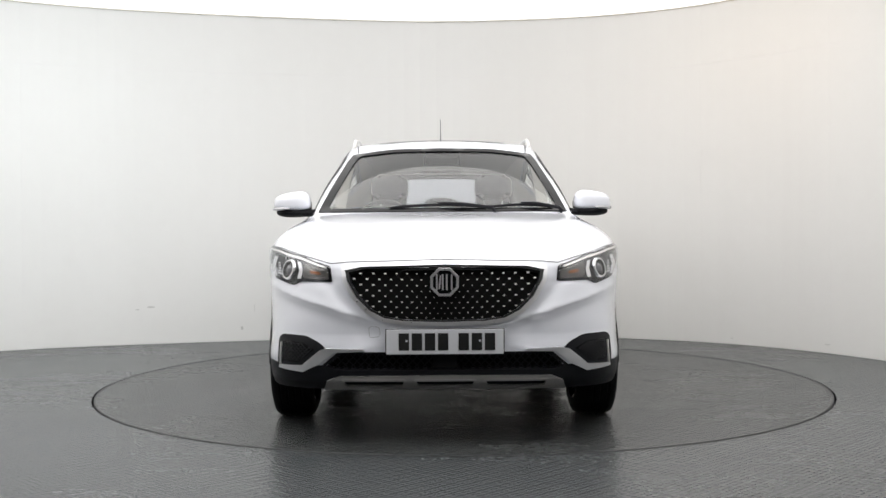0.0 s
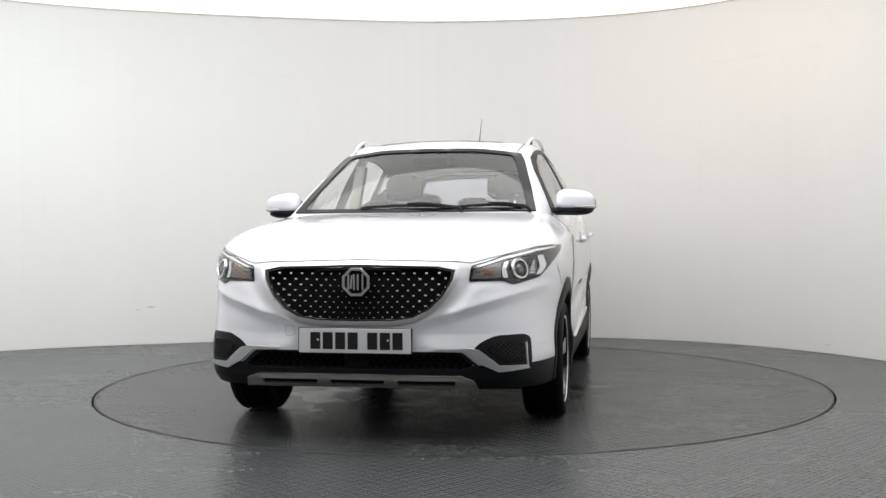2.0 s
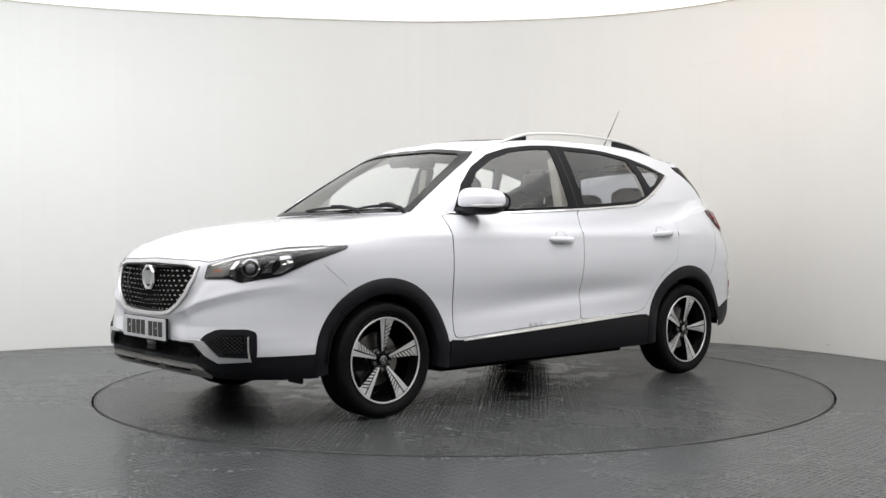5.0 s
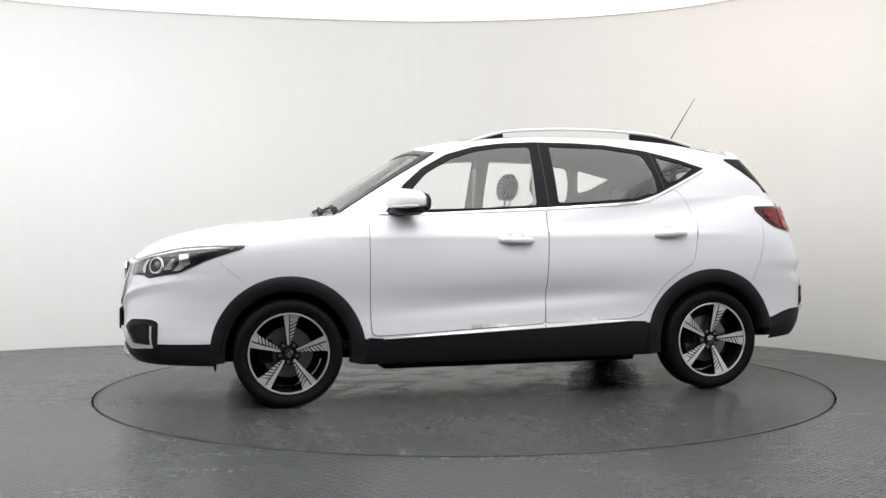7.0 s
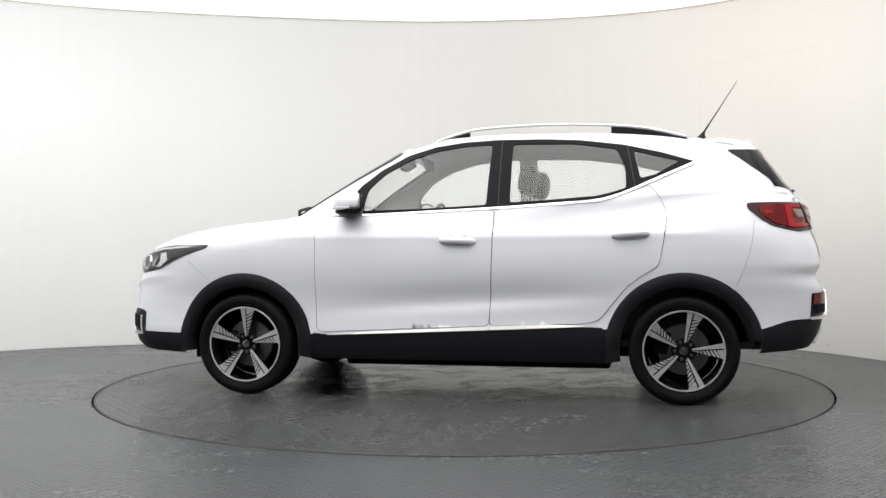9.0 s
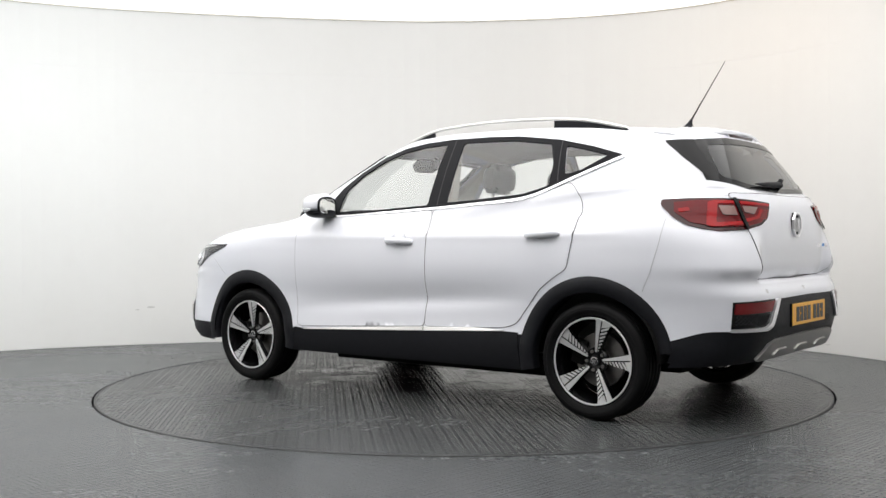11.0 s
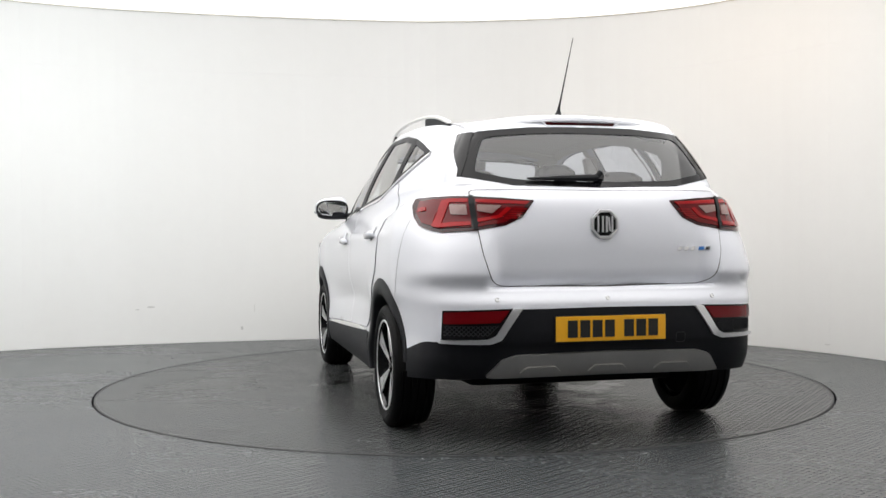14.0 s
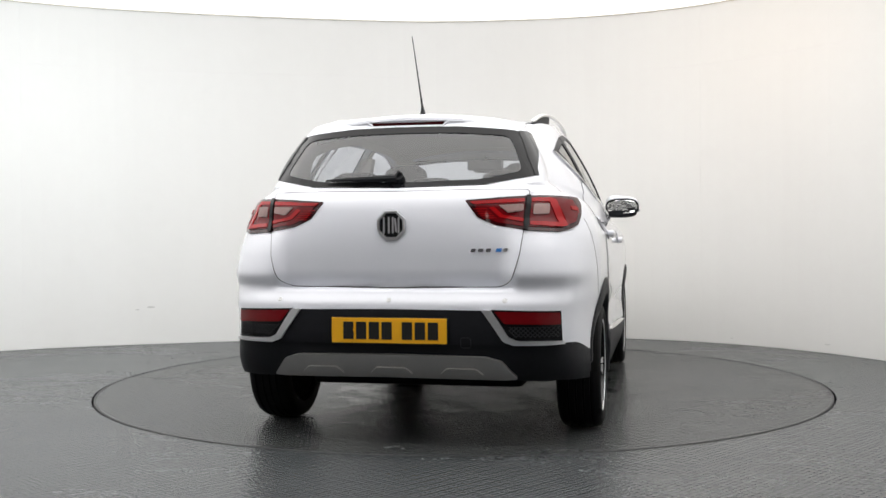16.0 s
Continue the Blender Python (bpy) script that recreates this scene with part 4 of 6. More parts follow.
def build_wheel(x, y):
    """A wheel whose outer face looks to +x, axle at the origin."""
    wheel = new("wheel")
    wheel.empty_display_size = 0.1
    wheel.parent = CAR
    wheel["label"] = "black and machined alloy wheel with a low-profile tyre"
    R, W = HUB_Z, 0.105
    bm = bmesh.new()
    prof = [(0.222, 0.080), (0.232, 0.088), (0.240, 0.0925), (0.242, 0.0905), (0.250, 0.096), (0.264, 0.0985), (0.266, 0.0965), (0.272, 0.098), (0.287, 0.092), (0.296, 0.082), (0.2995, 0.072)]
    for gx in (0.052, 0.016, -0.020, -0.056):
        prof += [(0.3020, gx + 0.012), (0.3020, gx + 0.006), (0.2955, gx + 0.004), (0.2955, gx - 0.004), (0.3020, gx - 0.006)]
    prof += [(0.2995, -0.084), (0.290, -0.100), (0.262, -0.112), (0.222, -0.105)]
    revolve(bm, prof, 96, "x")
    part("tyre", bm, RUBBER, wheel, "black rubber tyre with four tread grooves", angle=50)
    bm = bmesh.new()
    revolve(bm, ((0.228, 0.074), (0.2315, 0.084), (0.2275, 0.0905), (0.219, 0.088), (0.214, 0.074), (0.207, 0.045), (0.200, -0.02), (0.205, -0.09), (0.222, -0.10)), 80, "x")
    part("rim_barrel", bm, WHEELBLACK, wheel)
    bm = bmesh.new()
    revolve(bm, ((0.2255, 0.0895), (0.2235, 0.0922), (0.2165, 0.0915), (0.2150, 0.0885)), 80, "x")
    part("rim_lip", bm, ALLOY, wheel, "machined bright rim edge")
    bm = bmesh.new()
    revolve(bm, ((0.0005, 0.046), (0.062, 0.052), (0.068, 0.045), (0.066, 0.02)), 40, "x")
    part("hub_plate", bm, WHEELBLACK, wheel)

    def slab(bm, outline, x_top, x_low, rot, tilt=0.0):
        """A plate with an outline (across, radius), standing at clock angle rot, dished towards the hub."""
        def place(u, r, x):
            dish = 0.026 * (1 - r / 0.222) ** 1.3
            c, s = math.cos(rot), math.sin(rot)
            return (x - dish, u * c + r * s, r * c - u * s)
        top = [bm.verts.new(place(u, r, x_top)) for u, r in outline]
        low = [bm.verts.new(place(u, r, x_low)) for u, r in outline]
        n = len(top)
        bm.faces.new(top)
        bm.faces.new(low)
        for k in range(n):
            bm.faces.new((top[k], top[(k + 1) % n], low[(k + 1) % n], low[k]))

    for i in range(5):
        rot = 2 * math.pi * i / 5 + 0.02
        # dark backing of the spoke and its fan
        bm = bmesh.new()
        slab(bm, ((-0.010, 0.040), (0.014, 0.040), (0.030, 0.13), (0.060, 0.213), (-0.034, 0.219), (-0.022, 0.13)), 0.0785, 0.045, rot)
        spoke = part("spoke", bm, WHEELBLACK, wheel, smooth=False)
        # machined blade
        bm = bmesh.new()
        slab(bm, ((-0.0085, 0.046), (0.0015, 0.046), (-0.0015, 0.13), (-0.0025, 0.2165), (-0.0335, 0.2175), (-0.020, 0.13)), 0.0815, 0.078, rot)
        part("spoke_blade", bm, ALLOY, spoke, "machined bright spoke face", smooth=False)
        # slanted bright bars of the fan
        r0, n = 0.052, 8
        for k in range(n):
            t = k / n
            ra = r0 + 0.145 * t ** 1.12
            rb = r0 + 0.145 * ((k + 1) / n) ** 1.12 - 0.0080
            if k == n - 1:
                rb = 0.212
            def edge_u(r):
                return 0.0075 + 0.049 * ((r - 0.045) / 0.168)
            lean = 0.10 * (ra - 0.03)
            rise = 0.55
            wa, wb = edge_u(ra + lean), edge_u(min(0.213, rb + lean))
            in_a, in_b = 0.0055, 0.0050
            bm = bmesh.new()
            top_a = min(0.2125, ra + rise * (wa - in_a))
            top_b = min(0.2145, rb + rise * (wb - in_b))
            if k == n - 1:
                slab(bm, ((in_a, ra), (wa, min(0.195, top_a)), (0.0585, 0.2115), (in_b, 0.2165)), 0.0805, 0.078, rot)
            else:
                slab(bm, ((in_a, ra), (wa, top_a), (wb, top_b), (in_b, rb)), 0.0805, 0.078, rot)
            part("spoke_bar", bm, ALLOY, spoke, smooth=False)
        # wheel bolt
        bm = bmesh.new()
        ang = rot + math.pi / 5
        revolve(bm, ((0.0005, 0.060), (0.0085, 0.060), (0.0095, 0.050)), 6, "x", (0, 0.050 * math.sin(ang), 0.050 * math.cos(ang)))
        part("wheel_bolt", bm, STEEL, wheel, smooth=False)
    bm = bmesh.new()
    revolve(bm, ((0.0005, 0.066), (0.020, 0.0655), (0.0265, 0.063), (0.028, 0.052)), 32, "x")
    cap = part("centre_cap", bm, GLOSSBLACK, wheel, "dark round hub cap with an octagon badge")
    bm = bmesh.new()
    revolve(bm, ((0.0185, 0.0655), (0.0185, 0.0672), (0.0215, 0.0668), (0.0215, 0.0655)), 8, "x")
    for u in (-0.008, -0.002, 0.006):
        box(bm, 0.065, 0.0672, u - 0.0017, u + 0.0017, -0.011, 0.011)
    part("cap_badge", bm, CHROME, cap, smooth=False)
    bm = bmesh.new()
    revolve(bm, ((0.055, 0.0), (0.140, 0.0), (0.142, -0.006), (0.142, -0.018), (0.06, -0.02), (0.055, 0.03), (0.001, 0.032)), 48, "x")
    part("brake_disc", bm, STEEL, wheel, "worn steel brake disc")
    bm = bmesh.new()
    box(bm, -0.035, 0.022, -0.160, -0.082, -0.055, 0.075, 0.012)
    part("brake_caliper", bm, DARKGREY, wheel)
    bm = bmesh.new()
    revolve(bm, ((0.001, -0.08), (0.20, -0.08), (0.20, -0.085)), 32, "x")
    part("brake_shield", bm, DARKGREY, wheel)
    wheel.matrix_basis = pose(x, y, HUB_Z)
    return wheel


first = build_wheel(0.784, HUB_F)
copy_thing(first, pose(0.784, HUB_R, HUB_Z, -13, 0, 0))
copy_thing(first, pose(-0.784, HUB_F, HUB_Z, 20, 0, 180))
copy_thing(first, pose(-0.784, HUB_R, HUB_Z, 50, 0, 180))

# ---------------------------------------------------------------- front end


def both(points):
    """A half outline in (x, z), from the middle outwards and back, as a whole one."""
    inner = [p for p in points if abs(p[0]) > 1e-6]
    return [*points, *[(-x, z) for x, z in reversed(inner)]]


def oblique(points, alpha, kind=front):
    return to_plane([kind(*p) if not isinstance(p, Vector) else p for p in points], alpha)


def octagon(bm, centre, r0, r1, y0, y1, facing=1):
    """An octagonal ring badge in the plane across the car."""
    rows = []
    for i in range(8):
        a = math.pi / 8 + math.pi / 4 * i
        rows.append([bm.verts.new((centre[0] + r * math.cos(a), centre[1] + facing * y, centre[2] + r * math.sin(a))) for r, y in ((r0, y0), (r0 + 0.002, y1), (r1 - 0.002, y1), (r1, y0))])
    for i in range(8):
        a, b = rows[i], rows[(i + 1) % 8]
        for k in range(3):
            bm.faces.new((a[k], a[k + 1], b[k + 1], b[k]))


def badge(centre, facing, r, back):
    bm = bmesh.new()
    n = bmesh.ops.create_circle(bm, cap_ends=True, segments=8, radius=r * 0.98)["verts"]
    bmesh.ops.rotate(bm, cent=(0, 0, 0), matrix=Matrix.Rotation(math.pi / 8, 3, "Z"), verts=n)
    bmesh.ops.rotate(bm, cent=(0, 0, 0), matrix=Matrix.Rotation(math.pi / 2, 3, "X"), verts=n)
    bmesh.ops.translate(bm, vec=Vector(centre) + Vector((0, facing * 0.003, 0)), verts=n)
    f = bmesh.ops.extrude_face_region(bm, geom=list(bm.faces))["geom"]
    bmesh.ops.translate(bm, vec=(0, -facing * 0.02, 0), verts=[v for v in f if isinstance(v, bmesh.types.BMVert)])
    ob = part("badge", bm, back, CAR, "chrome octagon badge with upright bars", smooth=False)
    bm = bmesh.new()
    octagon(bm, centre, r * 0.80, r, 0.002, 0.012, facing)
    part("badge_ring", bm, BRIGHTBADGE, ob, smooth=False)
    # plain upright bars in place of the letters
    for u, lean in ((-0.50, 0.0), (-0.30, 0.25), (-0.12, 0.0), (0.14, 0.0), (0.46, 0.0)):
        bm = bmesh.new()
        h = 0.52 if abs(lean) < 0.1 else 0.44
        box(bm, (u - 0.055) * r, (u + 0.055) * r, 0.0, 0.007, -h * r, h * r, 0.001)
        for v in bm.verts:
            v.co = Vector(centre) + Vector((v.co.x + lean * v.co.z * 0.4, facing * (0.003 + v.co.y), v.co.z))
        part("badge_bar", bm, BRIGHTBADGE, ob, smooth=False)
    return ob


# grille: dark basin, lattice, studs, chrome surround
bm = bmesh.new()
lay(bm, 0, both(GRILLE), off=-0.045, thick=0.0, step=0.03)
grille = part("grille", bm, DARKGREY, CAR, "gloss black front grille with bright studs")
bm = bmesh.new()
lay(bm, 0, both(GRILLE), holes=[both([(x * 0.985, 0.69 + (z - 0.69) * 0.985) for x, z in GRILLE_IN])], off=0.001, thick=0.034, step=0.03)
part("grille_rim", bm, GRILLEBLACK, grille)
bm = bmesh.new()
ribbon(bm, 0, both([(x * 0.985, 0.69 + (z - 0.69) * 0.965) for x, z in GRILLE]), 0.0085, off=0.010, closed=True, thick=0.012)
part("grille_surround", bm, BRIGHTBADGE, CAR, "chrome strip round the grille")


def lattice():
    """Stud places: staggered rows that sag towards the middle and crowd behind the badge."""
    spots = []
    for r in range(11):
        for c in range(-10, 11):
            u = (c + (0.5 if r % 2 else 0.0)) / 10
            x = 0.47 * (0.62 * u + 0.38 * u * abs(u))
            z = 0.806 - 0.0245 * r - 0.010 * (1 - u * u) * math.sin(math.pi * r / 10) + 0.012 * (abs(u) - 0.5) * (r / 10)
            spots.append((r, c, x, z))
    return spots


inner_grille = both([(x * 0.972, 0.69 + (z - 0.69) * 0.955) for x, z in GRILLE_IN])
stud_mesh = None
spots = {(r, c): (x, z) for r, c, x, z in lattice()}
bm = bmesh.new()
for (r, c), (x, z) in spots.items():
    for dc in ((0, 1) if r % 2 else (-1, 0)):
        q = spots.get((r + 1, c + dc))
        if q and in_poly(x, z, inner_grille) and in_poly(*q, inner_grille):
            a, b = on_skin(0, x, z), on_skin(0, *q)
            tube(bm, [a[0] - a[1] * 0.012, b[0] - b[1] * 0.012], 0.0017, 4, caps=False)
part("grille_lattice", bm, DARKGREY, grille)
for (r, c), (x, z) in spots.items():
    if not in_poly(x, z, inner_grille) or math.hypot(x, z - 0.739) < 0.072:
        continue
    if stud_mesh is None:
        bm = bmesh.new()
        box(bm, -0.0058, 0.0058, -0.004, 0.004, -0.0032, 0.0032, 0.0012)
        first_stud = part("grille_stud", bm, SATIN_LIGHT, grille, smooth=False)
        stud_mesh = first_stud.data
        ob = first_stud
    else:
        ob = new("grille_stud", stud_mesh)
        ob.parent = grille
    p, n = on_skin(0, x, z)
    k = 0.36 + 0.62 * min(1.0, abs(x) / 0.36)
    ob.matrix_basis = Matrix.Translation(p - n * 0.008) @ n.to_track_quat("-Y", "Z").to_matrix().to_4x4() @ Matrix.Scale(k, 4)
flap = rounded([(-0.215, 0.798), (0.215, 0.798), (0.205, 0.66), (0.15, 0.615), (-0.15, 0.615), (-0.205, 0.66)], 0.05, 5)
bm = bmesh.new()
ribbon(bm, 0, flap, 0.0016, off=-0.011, closed=True, thick=0.002)
part("charging_flap_edge", bm, GLOSSBLACK, grille)
p = front(0, 0.739)
badge((0, p.y - 0.004, 0.739), -1, 0.069, GLOSSBLACK)


def number_plate(y, z, facing, material, label):
    bm = bmesh.new()
    box(bm, -0.260, 0.260, y - 0.004, y + 0.004, z - 0.0555, z + 0.0555, 0.003)
    plate = part("number_plate", bm, material, CAR, label, smooth=False)
    u = -0.205
    # seven plain bars in place of the characters
    for k in range(7):
        bm = bmesh.new()
        f = y + facing * 0.005
        box(bm, min(u, u + 0.046), max(u, u + 0.046), f - 0.0008, f + 0.0008, z - 0.038, z + 0.038)
        for v in bm.verts:
            v.co.x = v.co.x * (1 if facing < 0 else -1)
        part("plate_bar", bm, INK, plate, smooth=False)
        u += 0.058 + (0.033 if k == 3 else 0.0)
    for x in (-0.17, 0.155):
        bm = bmesh.new()
        revolve(bm, ((0.0003, 0.0), (0.005, 0.0), (0.006, 0.003)), 10, "y", (x, y + facing * 0.0075, z + 0.004))
        part("plate_screw", bm, material, plate)
    bm = bmesh.new()
    box(bm, -0.264, 0.264, y - facing * 0.004 - 0.006, y - facing * 0.004 + 0.006, z - 0.060, z + 0.058, 0.003)
    part("plate_holder", bm, BLACK, plate)
    return plate


number_plate(-2.112, 0.4765, -1, WHITEPLATE, "white front number plate with plain dark bars")

# lower intake with lattice and sensor
bm = bmesh.new()
lay(bm, 0, both(INTAKE), off=-0.045, thick=0.0, step=0.04)
intake = part("lower_intake", bm, DARKGREY, CAR, "black lower intake")
bm = bmesh.new()
ring = both([(x * 1.03, 0.384 + (z - 0.384) * 1.12) for x, z in INTAKE])
lay(bm, 0, ring, holes=[both([(x * 0.985, 0.384 + (z - 0.384) * 0.90) for x, z in INTAKE])], off=0.002, thick=0.045, step=0.03)
part("intake_rim", bm, BLACK, intake)
bm = bmesh.new()
clip = both(INTAKE)
for k in range(-16, 17):
    for lean in (-1, 1):
        last = None
        for j in range(9):
            z = 0.346 + 0.076 * j / 8
            x = 0.036 * k + lean * 0.036 * (z - 0.384) / 0.038
            if in_poly(x, z, clip):
                h, n = on_skin(0, x, z)
                q = h - n * 0.026
                if last is not None:
                    tube(bm, [last, q], 0.0034, 4, caps=False)
                last = q
            else:
                last = None
part("intake_lattice", bm, BLACK, intake)
bm = bmesh.new()
p = front(0, 0.385)
box(bm, -0.056, 0.056, p.y + 0.012, p.y + 0.05, 0.352, 0.420, 0.006)
part("radar_cover", bm, GLOSSBLACK, intake, "gloss black radar cover")

# skid plate in satin silver, with three slots
skid = both([(0.0, 0.324), (0.475, 0.321), (0.528, 0.300), (0.545, 0.262), (0.50, 0.266), (0.0, 0.270)])
slots = [[(a, 0.307), (b, 0.307), (b - 0.012, 0.282), (a + 0.012, 0.282)] for a, b in ((-0.458, -0.176), (-0.136, 0.136), (0.176, 0.458))]
bm = bmesh.new()
lay(bm, 0, skid, holes=[rounded(q, 0.008) for q in slots], off=0.014, thick=0.022, step=0.02)
skid_ob = part("front_skid_plate", bm, SATIN, CAR, "satin silver skid plate with three slots")
for q in slots:
    bm = bmesh.new()
    ribbon(bm, 0, rounded(q, 0.008), 0.004, off=0.018, closed=True, thick=0.006)
    part("slot_frame", bm, SATIN, skid_ob)
    bm = bmesh.new()
    lay(bm, 0, q, off=0.002, thick=0.0, step=0.03)
    part("slot_back", bm, DARKGREY, skid_ob)

# towing-eye cover
cover = rounded([(-0.340, 0.542), (-0.290, 0.542), (-0.288, 0.498), (-0.335, 0.492)], 0.014)
seam("towing_cover_gap", 0, cover, CAR, half=0.0010, closed=True, material=HAIR)

for s in (1, -1):
    def turn(poly):
        return poly if s == 1 else [(-x, z) for x, z in reversed(poly)]

    fog_a = 28 * s
    surround = turn([(0.525, 0.436), (0.56, 0.470), (0.625, 0.499), (0.738, 0.500), (0.764, 0.484), (0.772, 0.372), (0.762, 0.345), (0.635, 0.336), (0.58, 0.372)])
    bm = bmesh.new()
    lay(bm, fog_a, rounded(oblique(surround, fog_a), 0.02), off=0.004, thick=0.01, step=0.02)
    fog = part("fog_lamp_surround", bm, BLACK, CAR, "textured black fog lamp surround")
    bm = bmesh.new()
    insert = oblique(turn([(0.585, 0.438), (0.64, 0.468), (0.730, 0.472), (0.740, 0.382), (0.665, 0.376)]), fog_a)
    lay(bm, fog_a, insert, off=0.006, thick=0.004, step=0.02)
    part("fog_lamp_insert", bm, GLOSSBLACK, fog)
    bm = bmesh.new()
    us, zs = [q[0] for q in insert], [q[1] for q in insert]
    for k in range(-3, 12):
        for lean in (-1, 1):
            line = []
            for j in range(13):
                z = min(zs) + (max(zs) - min(zs)) * j / 12
                u = min(us) + 0.022 * k + lean * 1.5 * (z - min(zs)) * 0.8 + (0.05 if lean < 0 else -0.03)
                if in_poly(u, z, insert):
                    h, n = on_skin(fog_a, u, z)
                    line.append(h + n * 0.008)
            if len(line) > 1:
                tube(bm, line, 0.0026, 4, caps=False)
    part("fog_lamp_lattice", bm, BLACK, fog)
    blade = turn([(0.36, 0.440), (0.515, 0.446), (0.555, 0.438), (0.640, 0.366), (0.752, 0.360), (0.756, 0.346), (0.635, 0.337), (0.560, 0.374), (0.495, 0.428), (0.36, 0.432)])
    bm = bmesh.new()
    lay(bm, fog_a, oblique(blade, fog_a), off=0.014, thick=0.014, step=0.012)
    part("bumper_blade", bm, BRIGHTBADGE, CAR, "satin chrome blade under the fog lamp")

    bm = bmesh.new()
    ribbon(bm, fog_a, oblique(turn([(0.752, 0.352), (0.749, 0.400), (0.745, 0.462)]), fog_a), 0.0032, off=0.011, thick=0.008)
    part("blade_upright", bm, SATIN_LIGHT, fog)

    # headlamp: dark tub, reflectors, projector, light guides, clear cover
    ha = 48 * s
    outline = turn([(0.504, 0.738), (0.512, 0.808), (0.643, 0.853), (0.781, 0.890), (0.868, 0.900), (0.872, 0.880), (0.845, 0.820), (0.795, 0.752), (0.692, 0.722), (0.650, 0.740)])
    shape = rounded(oblique(outline, ha), 0.012)
    bm = bmesh.new()
    lay(bm, ha, shape, off=0.003, thick=0.008, step=0.02)
    lamp = part("headlamp", bm, LAMPTUB, CAR, "clear-lensed headlamp with a black tub and projector")

    def lamp_piece(name, pts, material, off=0.007, label="", r=0.006):
        b2 = bmesh.new()
        lay(b2, ha, rounded(oblique(turn(pts), ha), r), off=off, thick=0.006, step=0.012)
        return part(name, b2, material, lamp, label)

    lamp_piece("lamp_brow", [(0.535, 0.806), (0.645, 0.843), (0.78, 0.879), (0.852, 0.892), (0.85, 0.886), (0.777, 0.871), (0.65, 0.836), (0.545, 0.801)], SATIN_LIGHT, label="silver light-guide brow")
    lamp_piece("indicator_box", [(0.520, 0.750), (0.523, 0.790), (0.555, 0.800), (0.635, 0.822), (0.640, 0.760), (0.62, 0.752)], plain("smoked_indicator", (0.10, 0.095, 0.09), 0.2, coat=0.8), 0.006)
    lamp_piece("indicator_bulb", [(0.560, 0.770), (0.562, 0.782), (0.605, 0.790), (0.606, 0.775)], AMBER, 0.009)
    lamp_piece("daylight_guide", [(0.648, 0.752), (0.640, 0.790), (0.652, 0.822), (0.668, 0.826), (0.658, 0.790), (0.668, 0.752)], CHROME, 0.010, "bright C-shaped daylight guide")
    lamp_piece("daylight_guide", [(0.778, 0.762), (0.793, 0.800), (0.780, 0.848), (0.802, 0.852), (0.818, 0.805), (0.797, 0.766)], CHROME, 0.010)
    h, n = on_skin(ha, *oblique(turn([(0.715, 0.792)]), ha)[0])
    frame_m = Matrix.Translation(h) @ n.to_track_quat("Z", "Y").to_matrix().to_4x4()
    for nm, prof, mat in (("projector_ring", ((0.036, 0.004), (0.039, 0.014), (0.046, 0.013), (0.049, 0.004)), CHROME), ("projector_tub", ((0.0005, 0.006), (0.036, 0.008), (0.038, 0.012)), GLOSSBLACK),
                          ("projector_lens", ((0.0005, 0.016), (0.012, 0.0145), (0.021, 0.010), (0.024, 0.005)), CLEAR_SOLID)):
        b2 = bmesh.new()
        revolve(b2, prof, 32, "z")
        bmesh.ops.transform(b2, matrix=frame_m, verts=b2.verts)
        part(nm, b2, mat, lamp)
    for k in range(5):
        b2 = bmesh.new()
        lay(b2, ha, oblique(turn([(0.752 + 0.003 * k, 0.770 + 0.012 * k), (0.752 + 0.003 * k, 0.776 + 0.012 * k), (0.774, 0.778 + 0.012 * k), (0.774, 0.772 + 0.012 * k)]), ha), off=0.009, thick=0.004, step=0.02)
        part("reflector_rib", b2, CHROME, lamp)
    bm = bmesh.new()
    lay(bm, ha, shape, off=0.006, thick=0.004, step=0.016, dome=0.012)
    cover_ob = part("lamp_cover", bm, CLEAR, lamp, "clear lamp cover")
    cover_ob.visible_shadow = False
    # wing mirror
    mir = new("door_mirror")
    mir.parent = CAR
    mir["label"] = "white door mirror on a black foot"
    bm = bmesh.new()
    bmesh.ops.create_uvsphere(bm, u_segments=32, v_segments=18, radius=1.0)
    for v in bm.verts:
        x, y, z = v.co
        x, y, z = (math.copysign(abs(q) ** 0.62, q) for q in (x, y, z))
        z = z * (0.080 - 0.014 * x if z > 0 else 0.032)
        y = y * (0.100 if y < 0 else 0.072)
        x *= 0.114 + (0.10 * (z - 0.02) * -0.6 if z > 0.02 else 0.0)
        v.co = (s * (0.895 + x), -0.515 + min(y, 0.068) + 0.035 * (x / 0.118), 1.132 + z)
    part("mirror_cap", bm, PAINT, mir, "white mirror cap", angle=60)
    bm = bmesh.new()
    bmesh.ops.create_uvsphere(bm, u_segments=28, v_segments=12, radius=1.0)
    for v in bm.verts:
        x, y, z = v.co
        v.co = (s * (0.884 + math.copysign(abs(x) ** 0.7, x) * 0.112), -0.513 + min(y * 0.092, 0.070) + 0.03 * x, 1.092 + z * 0.030)
    tube(bm, [(s * 0.755, -0.58, 1.086), (s * 0.84, -0.55, 1.085), (s * 0.90, -0.53, 1.088)], [0.034, 0.030, 0.026], 10, flat=0.7)
    part("mirror_foot", bm, BLACK, mir)
    bm = bmesh.new()
    tube(bm, [(s * (0.890 + 0.122 * k), -0.515 - 0.102 * math.sqrt(max(0.0, 1 - k ** 2.4)) + 0.035 * k, 1.112) for k in (0.10, 0.35, 0.6, 0.8, 0.93, 1.0)], [0.004, 0.009, 0.011, 0.012, 0.011, 0.006], 8)
    part("mirror_indicator", bm, PALELENS, mir, "clear indicator strip")
